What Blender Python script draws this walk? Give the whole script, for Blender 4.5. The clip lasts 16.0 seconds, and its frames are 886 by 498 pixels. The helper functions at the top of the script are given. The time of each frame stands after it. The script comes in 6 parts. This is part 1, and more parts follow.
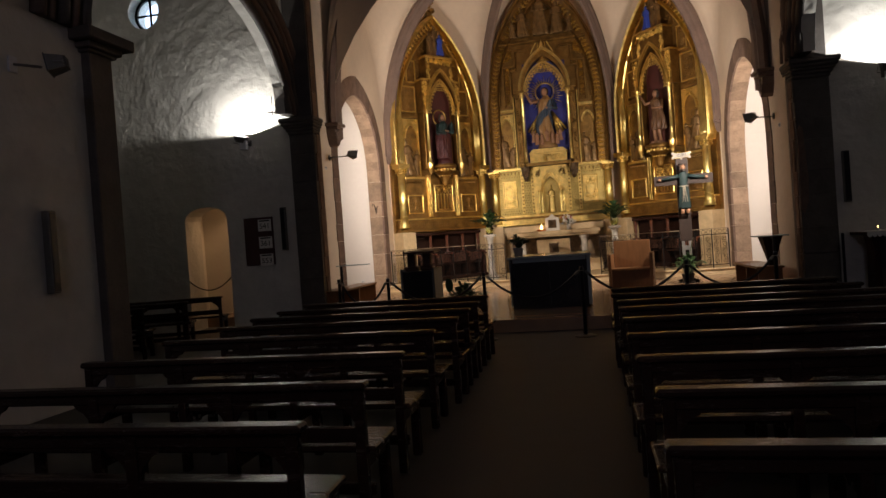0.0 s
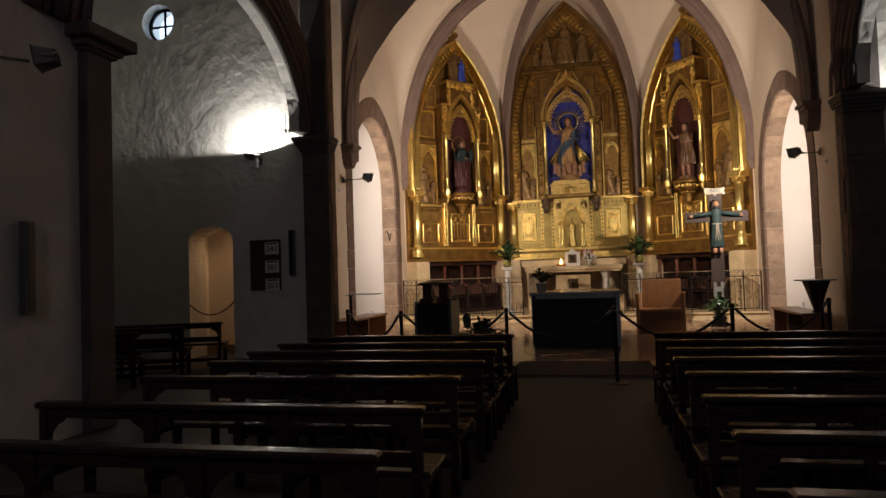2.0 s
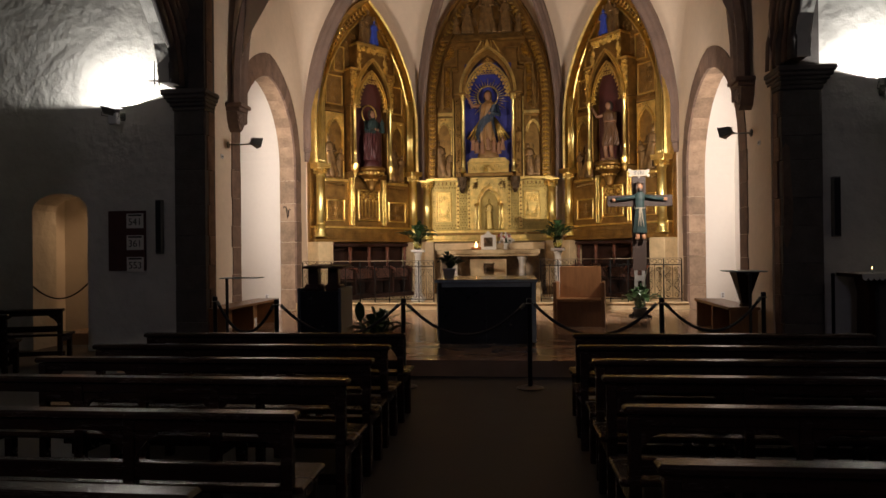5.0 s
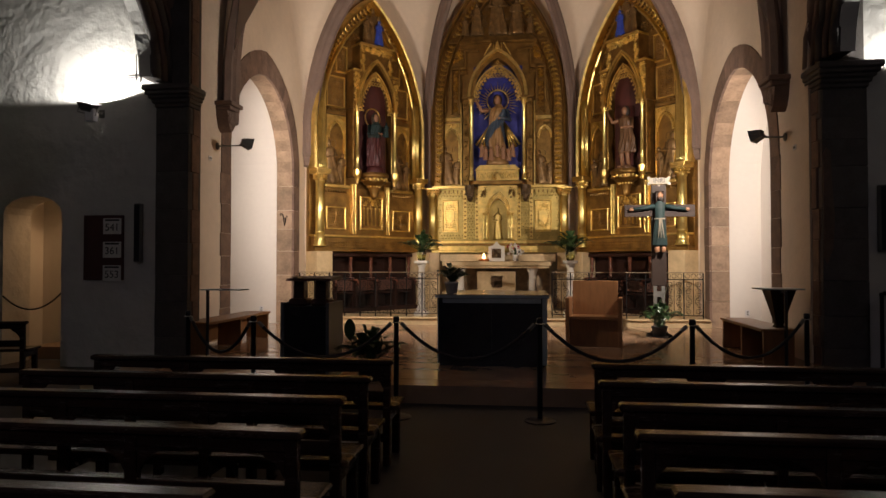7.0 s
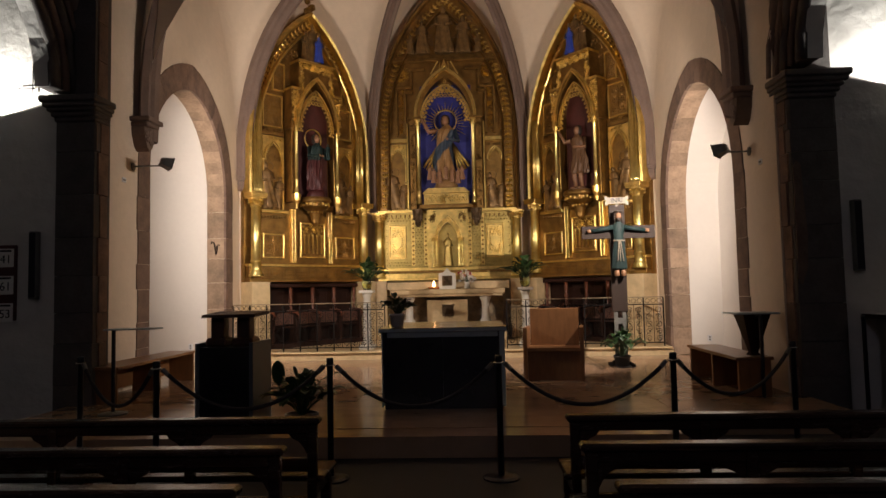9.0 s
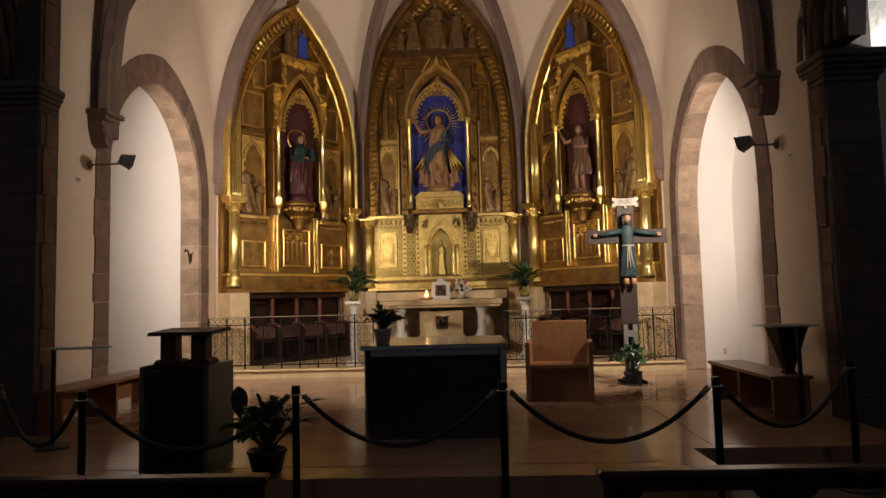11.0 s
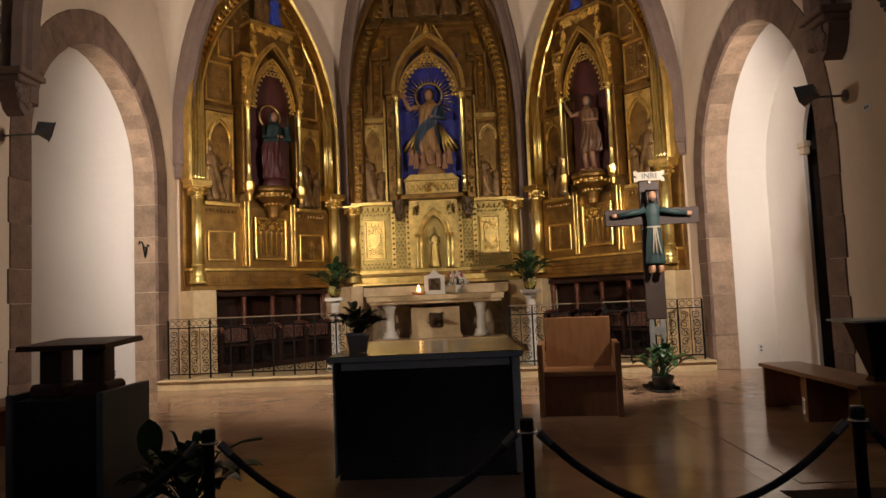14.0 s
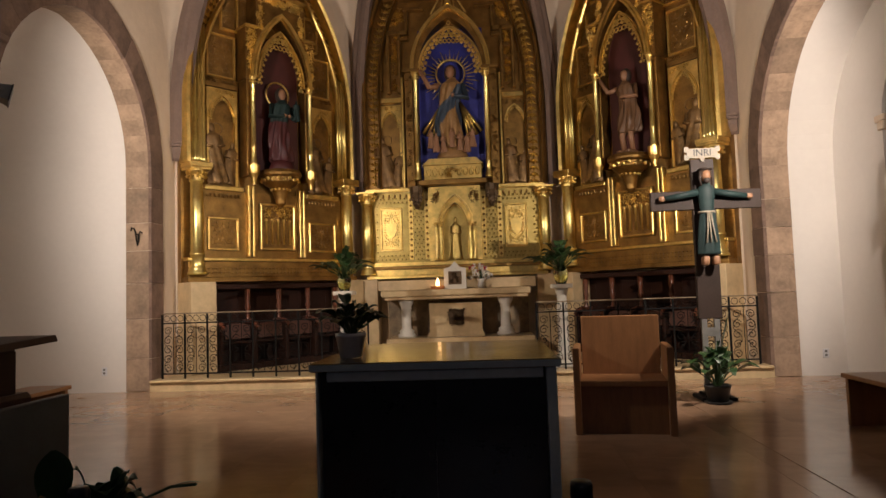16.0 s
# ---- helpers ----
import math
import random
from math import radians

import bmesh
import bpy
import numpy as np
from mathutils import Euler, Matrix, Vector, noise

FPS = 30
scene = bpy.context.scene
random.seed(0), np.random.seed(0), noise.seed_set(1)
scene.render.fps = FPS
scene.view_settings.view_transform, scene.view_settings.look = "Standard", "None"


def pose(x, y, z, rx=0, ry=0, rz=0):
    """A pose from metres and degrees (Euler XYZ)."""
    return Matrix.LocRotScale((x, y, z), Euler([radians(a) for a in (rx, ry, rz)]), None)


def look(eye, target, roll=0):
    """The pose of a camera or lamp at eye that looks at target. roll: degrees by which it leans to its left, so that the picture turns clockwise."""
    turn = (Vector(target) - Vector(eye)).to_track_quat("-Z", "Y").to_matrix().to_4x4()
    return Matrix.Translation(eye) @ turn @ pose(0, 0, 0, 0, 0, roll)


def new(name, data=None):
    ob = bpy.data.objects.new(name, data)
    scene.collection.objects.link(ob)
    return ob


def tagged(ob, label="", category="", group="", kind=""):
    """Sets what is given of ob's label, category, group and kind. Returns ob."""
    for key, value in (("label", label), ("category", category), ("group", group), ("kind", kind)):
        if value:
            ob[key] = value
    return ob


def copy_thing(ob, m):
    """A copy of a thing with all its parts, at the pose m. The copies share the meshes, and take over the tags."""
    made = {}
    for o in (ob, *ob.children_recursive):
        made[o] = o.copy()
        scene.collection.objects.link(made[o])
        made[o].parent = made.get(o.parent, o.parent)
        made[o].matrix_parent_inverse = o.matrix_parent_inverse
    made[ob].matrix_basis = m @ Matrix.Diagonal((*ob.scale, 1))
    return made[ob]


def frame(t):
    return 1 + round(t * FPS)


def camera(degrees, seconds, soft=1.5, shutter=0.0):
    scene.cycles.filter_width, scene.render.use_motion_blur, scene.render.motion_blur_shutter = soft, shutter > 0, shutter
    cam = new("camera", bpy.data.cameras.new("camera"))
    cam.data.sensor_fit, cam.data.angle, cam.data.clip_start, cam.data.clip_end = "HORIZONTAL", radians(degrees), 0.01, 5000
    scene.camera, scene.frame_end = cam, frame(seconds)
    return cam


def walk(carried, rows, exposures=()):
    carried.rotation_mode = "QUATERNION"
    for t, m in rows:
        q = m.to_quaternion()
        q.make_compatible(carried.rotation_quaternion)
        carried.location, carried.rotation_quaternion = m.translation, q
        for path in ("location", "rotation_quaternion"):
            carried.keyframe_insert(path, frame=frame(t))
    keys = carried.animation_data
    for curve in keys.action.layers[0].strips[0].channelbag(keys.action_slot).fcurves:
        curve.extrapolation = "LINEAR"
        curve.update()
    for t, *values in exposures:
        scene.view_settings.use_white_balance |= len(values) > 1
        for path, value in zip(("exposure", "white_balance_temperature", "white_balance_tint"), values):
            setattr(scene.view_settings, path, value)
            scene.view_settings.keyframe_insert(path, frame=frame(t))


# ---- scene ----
cam = camera(67.4, 16.0)
PATH = [
    (0, (0.897, 0.494, 1.479), (0.474, 2.449, 1.455), -4.1),
    (0.5, (0.782, 0.686, 1.465), (0.269, 2.618, 1.405), -3.5),
    (1, (0.694, 0.921, 1.479), (0.089, 2.826, 1.424), -2.9),
    (1.5, (0.616, 1.096, 1.484), (0.115, 3.031, 1.563), -2.6),
    (2, (0.594, 1.245, 1.481), (0.147, 3.193, 1.552), -1.9),
    (2.5, (0.625, 1.478, 1.493), (0.171, 3.425, 1.55), -1.6),
    (3, (0.667, 1.667, 1.5), (0.231, 3.619, 1.531), -1.6),
    (3.5, (0.627, 1.936, 1.506), (0.238, 3.898, 1.516), -0.9),
    (4, (0.622, 2.145, 1.491), (0.396, 4.133, 1.497), -0.8),
    (4.2, (0.63, 2.278, 1.492), (0.423, 4.267, 1.499), -0.8),
    (6.5, (0.665, 3.356, 1.489), (0.42, 5.341, 1.516), -0.1),
    (7, (0.666, 3.61, 1.504), (0.42, 5.594, 1.547), 0.0),
    (7.5, (0.579, 3.84, 1.517), (0.354, 5.826, 1.596), 0.2),
    (8, (0.519, 4.047, 1.526), (0.373, 6.038, 1.641), -0.5),
    (8.5, (0.59, 4.315, 1.512), (0.502, 6.309, 1.634), -1.3),
    (9, (0.632, 4.54, 1.52), (0.535, 6.534, 1.645), -1.2),
    (11.3, (0.604, 5.694, 1.539), (0.526, 7.686, 1.694), -1.5),
    (11.5, (0.602, 5.806, 1.548), (0.515, 7.798, 1.701), -1.4),
    (12, (0.555, 6.076, 1.558), (0.483, 8.069, 1.709), -1.4),
    (12.5, (0.578, 6.334, 1.564), (0.54, 8.327, 1.728), -2.4),
    (13, (0.593, 6.58, 1.547), (0.534, 8.572, 1.717), -2.4),
    (13.5, (0.574, 6.807, 1.526), (0.497, 8.799, 1.69), -2.4),
    (14, (0.563, 7.099, 1.526), (0.5, 9.093, 1.665), -2.4),
    (14.5, (0.572, 7.399, 1.524), (0.495, 9.394, 1.643), -2.6),
    (15, (0.615, 7.649, 1.527), (0.424, 9.637, 1.634), -2.8),
    (15.5, (0.58, 7.91, 1.541), (0.367, 9.896, 1.647), -2.5),
    (16, (0.579, 8.2, 1.496), (0.442, 10.191, 1.626), -1.9),
]
walk(cam, [(t, look(eye, target, roll)) for t, eye, target, roll in PATH], exposures=[(0.0, 0.08), (4.2, 0.08), (9.0, 0.04), (12.5, -0.03), (16.0, -0.14)])

# ---- light ----
world = bpy.data.worlds.new("world")
world.use_nodes = True
scene.world = world
bg = world.node_tree.nodes["Background"]
sky = world.node_tree.nodes.new("ShaderNodeTexSky")
sky.sky_type, sky.sun_disc, sky.sun_elevation, sky.sun_rotation = "NISHITA", False, radians(25), radians(200)
world.node_tree.links.new(sky.outputs[0], bg.inputs[0])
bg.inputs[1].default_value = 0.05


def spot(name, eye, target, watts, colour, angle, blend=0.6, size=0.008):
    lamp = bpy.data.lights.new(name, "SPOT")
    lamp.energy, lamp.color, lamp.spot_size, lamp.spot_blend, lamp.shadow_soft_size = watts, colour, radians(angle), blend, size
    ob = new(name, lamp)
    ob.matrix_world = look(eye, target)
    return ob


WARM = (1.0, 0.85, 0.74)
# the two floodlights on brackets beside the side recesses, turned across the presbytery to the altarpiece
spot("bracket_floodlight_beam", (-3.60, 14.06, 3.44), (-0.45, 19.5, 3.2), 640, WARM, 144, 0.5)
spot("bracket_floodlight_beam", (3.78, 13.76, 3.32), (0.1, 19.4, 3.4), 720, WARM, 134, 0.36)
# floodlights on the chapel walls, turned upwards
spot("chapel_floodlight_beam", (-5.36, 12.33, 3.86), (-5.48, 12.45, 4.86), 165, (1, 0.96, 0.9), 168, 0.15)
spot("chapel_floodlight_beam", (5.75, 12.38, 3.86), (5.87, 12.5, 4.86), 165, (1, 0.96, 0.9), 168, 0.15)
# dim daylight from the window over the entrance, behind
day = bpy.data.lights.new("entrance_window_light", "AREA")
day.shape, day.size, day.energy, day.color = "DISK", 1.5, 56, (0.80, 0.75, 0.95)
new("entrance_window_light", day).matrix_world = look((0.6, -5.9, 6.2), (0.6, 8, 1.2))
# added beam behind the low opening, standing in for light from the recess
spot("passage_fill_spot", (-6.2, 13.95, 2.8), (-6.7, 13.5, 0.5), 30, (1.0, 0.58, 0.28), 120)


# ---- materials ----
def tint(c, k):
    return (*[min(1, v * k) for v in c[:3]], 1)


def surface(name, colour, rough=0.6, metal=0.0, scale=3.0, vary=0.15, bump=0.15, fine=40.0, grain=0.0, stretch=(1, 1, 1), spec=0.5, island=0.0, relief=0.02):
    """Two scales of variation in colour, roughness and relief, by object coordinates."""
    m = bpy.data.materials.new(name)
    m.use_nodes = True
    n, l = m.node_tree.nodes, m.node_tree.links
    b = n["Principled BSDF"]
    b.inputs["Metallic"].default_value = metal
    b.inputs["Specular IOR Level"].default_value = spec
    co = n.new("ShaderNodeTexCoord")
    mp = n.new("ShaderNodeMapping")
    mp.inputs["Scale"].default_value = stretch
    l.new(co.outputs["Object"], mp.inputs[0])
    big, small = n.new("ShaderNodeTexNoise"), n.new("ShaderNodeTexNoise")
    big.inputs["Scale"].default_value, big.inputs["Detail"].default_value = scale, 6
    small.inputs["Scale"].default_value, small.inputs["Detail"].default_value = fine, 4
    for t in (big, small):
        l.new(mp.outputs[0], t.inputs["Vector"])
    ramp = n.new("ShaderNodeValToRGB")
    ramp.color_ramp.elements[0].position, ramp.color_ramp.elements[1].position = 0.3, 0.7
    ramp.color_ramp.elements[0].color, ramp.color_ramp.elements[1].color = tint(colour, 1 - vary), tint(colour, 1 + vary)
    mixv = n.new("ShaderNodeMath")
    mixv.operation = "MULTIPLY_ADD"
    mixv.inputs[1].default_value = 0.35
    l.new(small.outputs["Fac"], mixv.inputs[0])
    sc = n.new("ShaderNodeMath")
    sc.operation = "MULTIPLY"
    sc.inputs[1].default_value = 0.65
    l.new(big.outputs["Fac"], sc.inputs[0])
    l.new(sc.outputs[0], mixv.inputs[2])
    l.new(mixv.outputs[0], ramp.inputs[0])
    last = ramp.outputs[0]
    if island:
        pick, shift, spread = n.new("ShaderNodeObjectInfo"), n.new("ShaderNodeVectorMath"), n.new("ShaderNodeMath")
        spread.operation, spread.inputs[1].default_value = "MULTIPLY", 41.0
        l.new(pick.outputs["Random"], spread.inputs[0])
        l.new(mp.outputs[0], shift.inputs[0])
        l.new(spread.outputs[0], shift.inputs[1])
        for t in (big, small):
            l.new(shift.outputs[0], t.inputs["Vector"])
        info, hsv, mr = n.new("ShaderNodeObjectInfo"), n.new("ShaderNodeHueSaturation"), n.new("ShaderNodeMapRange")
        mr.inputs[3].default_value, mr.inputs[4].default_value = 1 - island, 1 + island
        l.new(info.outputs["Random"], mr.inputs[0])
        l.new(mr.outputs[0], hsv.inputs["Value"])
        l.new(last, hsv.inputs["Color"])
        last = hsv.outputs[0]
    l.new(last, b.inputs["Base Color"])
    rr = n.new("ShaderNodeMapRange")
    rr.inputs[3].default_value, rr.inputs[4].default_value = max(0.02, rough - 0.12), min(1, rough + 0.12)
    l.new(mixv.outputs[0], rr.inputs[0])
    l.new(rr.outputs[0], b.inputs["Roughness"])
    bp = n.new("ShaderNodeBump")
    bp.inputs["Strength"].default_value, bp.inputs["Distance"].default_value = bump, relief
    l.new(mixv.outputs[0], bp.inputs["Height"])
    l.new(bp.outputs[0], b.inputs["Normal"])
    return m


PLASTER = surface("cream_plaster", (0.68, 0.56, 0.43), 0.85, scale=1.3, vary=0.07, bump=0.5, fine=9, relief=0.04)
CHAPEL_PLASTER = surface("grey_plaster", (0.60, 0.58, 0.54), 0.85, scale=1.6, vary=0.10, bump=1.0, fine=6, relief=0.07)
WHITE = surface("white_plaster", (0.72, 0.68, 0.63), 0.85, scale=1.0, vary=0.04, bump=0.2, fine=12)
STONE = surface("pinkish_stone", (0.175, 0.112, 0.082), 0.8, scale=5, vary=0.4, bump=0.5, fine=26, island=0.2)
# lamplight on the reveals, put into a paler copy of the stone
REVEAL = surface("lit_reveal_stone", (0.31, 0.215, 0.145), 0.8, scale=4, vary=0.38, bump=0.5, fine=22, island=0.22)
# paler gold for the shafts; their bright highlights are partly put into the colour
COLUMNGOLD = surface("brightened_column_gold", (0.92, 0.69, 0.26), 0.32, metal=1.0, scale=6, vary=0.25, bump=0.14, fine=30)
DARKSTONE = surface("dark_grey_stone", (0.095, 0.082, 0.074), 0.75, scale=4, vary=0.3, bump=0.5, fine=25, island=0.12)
RIBSTONE = surface("grey_rib_stone", (0.17, 0.115, 0.09), 0.8, scale=3, vary=0.22, bump=0.4, fine=25)
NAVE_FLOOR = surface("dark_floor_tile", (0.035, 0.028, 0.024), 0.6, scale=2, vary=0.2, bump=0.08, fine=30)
MARBLE = surface("beige_marble", (0.37, 0.235, 0.145), 0.15, scale=1.6, vary=0.16, bump=0.01, fine=7, stretch=(1, 1.6, 1), island=0.05)
PALE_MARBLE = surface("pale_marble", (0.56, 0.42, 0.235), 0.35, scale=3, vary=0.24, bump=0.05, fine=11)
GOLD = surface("gilded_wood", (0.74, 0.53, 0.17), 0.35, metal=0.98, scale=7, vary=0.35, bump=0.16, fine=60)
OLDGOLD = surface("worn_gilding", (0.27, 0.155, 0.045), 0.42, metal=0.88, scale=5, vary=0.5, bump=0.3, fine=50)
PEWWOOD = surface("dark_pew_wood", (0.034, 0.018, 0.013), 0.25, scale=3, vary=0.3, bump=0.12, fine=30, stretch=(1, 8, 8))
OAK = surface("oak_veneer", (0.23, 0.105, 0.04), 0.4, scale=4, vary=0.2, bump=0.05, fine=30, stretch=(6, 6, 1))
BLACK = surface("black_lacquer", (0.012, 0.012, 0.014), 0.3, scale=4, vary=0.3, bump=0.03)
IRON = surface("wrought_iron", (0.007, 0.006, 0.0055), 0.65, spec=0.2, metal=0.2, scale=20, vary=0.3, bump=0.1)
# very dark: the shade on the stall panels is put into this colour
BROWNWOOD = surface("dark_stall_wood", (0.026, 0.009, 0.005), 0.6, spec=0.2, scale=4, vary=0.3, bump=0.15, stretch=(5, 5, 1))


BRASSRAIL = surface("worn_brass_rail", (0.30, 0.24, 0.16), 0.4, metal=0.6, scale=10, vary=0.2)
POLISHED = surface("polished_stone_top", (0.16, 0.12, 0.07), 0.12, scale=3, vary=0.2, bump=0.01)
REDWOOD = surface("red_brown_wood", (0.07, 0.026, 0.016), 0.55, scale=4, vary=0.3, bump=0.1, stretch=(6, 6, 1))
GLASS = bpy.data.materials.new("window_glass")
GLASS.use_nodes = True
gb = GLASS.node_tree.nodes["Principled BSDF"]
gb.inputs["Transmission Weight"].default_value, gb.inputs["Roughness"].default_value, gb.inputs["IOR"].default_value = 1.0, 0.15, 1.2
DAYLIGHT = bpy.data.materials.new("sky_glow")
DAYLIGHT.use_nodes = True
db = DAYLIGHT.node_tree.nodes["Principled BSDF"]
db.inputs["Base Color"].default_value = (0.6, 0.75, 1, 1)
db.inputs["Emission Color"].default_value, db.inputs["Emission Strength"].default_value = (0.62, 0.8, 1.0, 1), 3.0
FLAME = bpy.data.materials.new("candle_flame")
FLAME.use_nodes = True
fb = FLAME.node_tree.nodes["Principled BSDF"]
fb.inputs["Emission Color"].default_value, fb.inputs["Emission Strength"].default_value = (1.0, 0.55, 0.2, 1), 9.0
# paler copy of the stall wood; light on the posts put into the colour
POSTWOOD = surface("lit_stall_wood", (0.13, 0.04, 0.018), 0.35, scale=5, vary=0.3, bump=0.12, stretch=(5, 5, 1))
STAINED = surface("stained_marble", (0.26, 0.19, 0.11), 0.6, scale=3.5, vary=0.75, bump=0.2, fine=9)
AMBER = surface("amber_votive_glass", (0.62, 0.22, 0.07), 0.2, scale=8, vary=0.15, spec=0.7)
DARKPANEL = surface("dark_blue_grey_panel", (0.10, 0.115, 0.125), 0.45, scale=6, vary=0.15, bump=0.04)
BLUE = surface("ultramarine_paint", (0.024, 0.028, 0.21), 0.5, scale=6, vary=0.3, bump=0.1)
BLUEROBE = surface("bright_blue_robe", (0.03, 0.06, 0.36), 0.45, scale=8, vary=0.3, bump=0.15)
DARKRED = surface("dark_red_lining", (0.07, 0.015, 0.012), 0.6, scale=5, vary=0.25, bump=0.1)
REDCLOTH = surface("painted_red_robe", (0.065, 0.013, 0.013), 0.5, scale=8, vary=0.3, bump=0.15)
TEAL = surface("painted_green_robe", (0.013, 0.029, 0.028), 0.6, spec=0.3, scale=7, vary=0.3, bump=0.15)
SKIN = surface("painted_flesh", (0.26, 0.13, 0.066), 0.5, scale=9, vary=0.15, bump=0.05)
CREAMROBE = surface("painted_cream_robe", (0.30, 0.17, 0.065), 0.4, metal=0.3, scale=8, vary=0.25, bump=0.15)
MANTLE = surface("painted_blue_mantle", (0.035, 0.055, 0.085), 0.45, scale=8, vary=0.3, bump=0.15)
BROWNROBE = surface("painted_brown_tunic", (0.13, 0.066, 0.03), 0.45, scale=8, vary=0.25, bump=0.15)
RELIEF = surface("polychrome_relief", (0.22, 0.13, 0.05), 0.36, metal=0.55, scale=9, vary=0.55, bump=0.4)
HAIR = surface("dark_painted_hair", (0.03, 0.018, 0.012), 0.6, scale=12, vary=0.3)
WHITECORD = surface("white_painted_cord", (0.26, 0.225, 0.165), 0.6, scale=12, vary=0.15)
CROSSWOOD = surface("dark_cross_wood", (0.03, 0.018, 0.013), 0.6, spec=0.25, scale=5, vary=0.3, bump=0.2)
LEAF = surface("dark_green_leaf", (0.028, 0.064, 0.02), 0.35, scale=7, vary=0.4, bump=0.1, island=0.25)
WHITEPOT = surface("white_ceramic", (0.72, 0.72, 0.74), 0.25, scale=5, vary=0.06, bump=0.02)
BLACKPOT = surface("black_plastic_pot", (0.02, 0.02, 0.02), 0.4, scale=5, vary=0.2)
SOIL = surface("potting_soil", (0.05, 0.03, 0.02), 0.9, scale=20, vary=0.4, bump=0.6)
WHITEMARBLE = surface("white_marble", (0.58, 0.55, 0.48), 0.3, scale=4, vary=0.1, bump=0.04)
GREYFRAME = surface("grey_green_stone", (0.40, 0.47, 0.50), 0.35, scale=6, vary=0.15, bump=0.04)
ROPE = surface("dark_velvet_rope", (0.02, 0.016, 0.018), 0.7, scale=60, vary=0.4, bump=0.3)
CHROME = surface("polished_steel", (0.55, 0.54, 0.52), 0.2, metal=1.0, scale=8, vary=0.1, bump=0.02)
POSTBLACK = surface("black_powder_coat", (0.015, 0.015, 0.02), 0.35, scale=10, vary=0.2)
MATBLACK = surface("matt_black_sheet", (0.004, 0.004, 0.004), 0.95, scale=10, vary=0.2, spec=0.05)
PREDELLA = surface("patterned_gold_ground", (0.42, 0.31, 0.10), 0.42, metal=0.95, scale=6, vary=0.3, bump=0.12, fine=60)
GREYMETAL = surface("grey_lamp_housing", (0.17, 0.165, 0.15), 0.5, metal=0.4, scale=10, vary=0.2)
BOARDRED = surface("dark_red_board", (0.07, 0.022, 0.018), 0.6, scale=6, vary=0.15)
PAPER = surface("white_card", (0.72, 0.70, 0.66), 0.7, scale=6, vary=0.05)
INK = surface("black_print", (0.02, 0.02, 0.02), 0.7, scale=6, vary=0.1)
BRONZE = surface("dark_bronze_relief", (0.12, 0.08, 0.045), 0.45, metal=0.7, scale=14, vary=0.35, bump=0.3)
WAX = surface("red_votive_glass", (0.5, 0.06, 0.03), 0.2, scale=8, vary=0.1)
FLOWER_W = surface("white_petals", (0.75, 0.72, 0.66), 0.6, scale=20, vary=0.1)
FLOWER_R = surface("red_petals", (0.45, 0.02, 0.05), 0.6, scale=20, vary=0.2)
CLEAR = bpy.data.materials.new("clear_glass_vase")
CLEAR.use_nodes = True
cb = CLEAR.node_tree.nodes["Principled BSDF"]
cb.inputs["Transmission Weight"].default_value, cb.inputs["Roughness"].default_value = 1.0, 0.05
cb.inputs["Base Color"].default_value = (0.75, 0.95, 0.7, 1)


# ---- building blocks ----
def mesh_of(name, bm, material, parent=None, smooth=False):
    bmesh.ops.recalc_face_normals(bm, faces=bm.faces)
    me = bpy.data.meshes.new(name)
    bm.to_mesh(me)
    bm.free()
    me.materials.append(material)
    if smooth:
        for p in me.polygons:
            p.use_smooth = True
    ob = new(name, me)
    if parent is not None:
        ob.parent = parent
    return ob


def part(name, bm, material, parent, label="", smooth=False):
    ob = mesh_of(name, bm, material, parent, smooth)
    small = name in ("beading", "leaf_moulding", "cusp_fringe", "tracery", "studding") or name.endswith(("_carving", "_frieze", "_ground"))
    return tagged(ob, label, "", "", "stuff" if small else "")


def thing(name, m, label, category, group=""):
    ob = new(name)
    ob.empty_display_size = 0.1
    ob.matrix_world = m
    return tagged(ob, label, category, group)


def setting(name, bm, material, label, category, smooth=False):
    return tagged(mesh_of(name, bm, material, None, smooth), label, category, "", "structure")


def box(bm, x0, x1, y0, y1, z0, z1, bevel=0.0, m=None):
    r = bmesh.ops.create_cube(bm, size=1, matrix=Matrix.Translation(((x0 + x1) / 2, (y0 + y1) / 2, (z0 + z1) / 2)) @ Matrix.Diagonal((abs(x1 - x0), abs(y1 - y0), abs(z1 - z0), 1)))
    vs = r["verts"]
    if bevel:
        es = list({e for v in vs for e in v.link_edges})
        out = bmesh.ops.bevel(bm, geom=es, offset=bevel, segments=1, affect="EDGES")
        vs = list({v for f in out["faces"] for v in f.verts} | {v for v in vs if v.is_valid})
    if m is not None:
        bmesh.ops.transform(bm, matrix=m, verts=[v for v in vs if v.is_valid])
    return bm


def boxes(*args, bevel=0.0):
    bm = bmesh.new()
    for a in args:
        box(bm, *a, bevel=bevel)
    return bm


def prism(pts, depth, m=None, bm=None):
    """Outline pts (u, z) in the plane y = 0, pushed to y = depth."""
    bm = bm or bmesh.new()
    a = [bm.verts.new((u, 0, z)) for u, z in pts]
    b = [bm.verts.new((u, depth, z)) for u, z in pts]
    bm.faces.new(a)
    bm.faces.new(list(reversed(b)))
    k = len(pts)
    for i in range(k):
        bm.faces.new((a[i], b[i], b[(i + 1) % k], a[(i + 1) % k]))
    if m is not None:
        bmesh.ops.transform(bm, matrix=m, verts=a + b)
    return bm


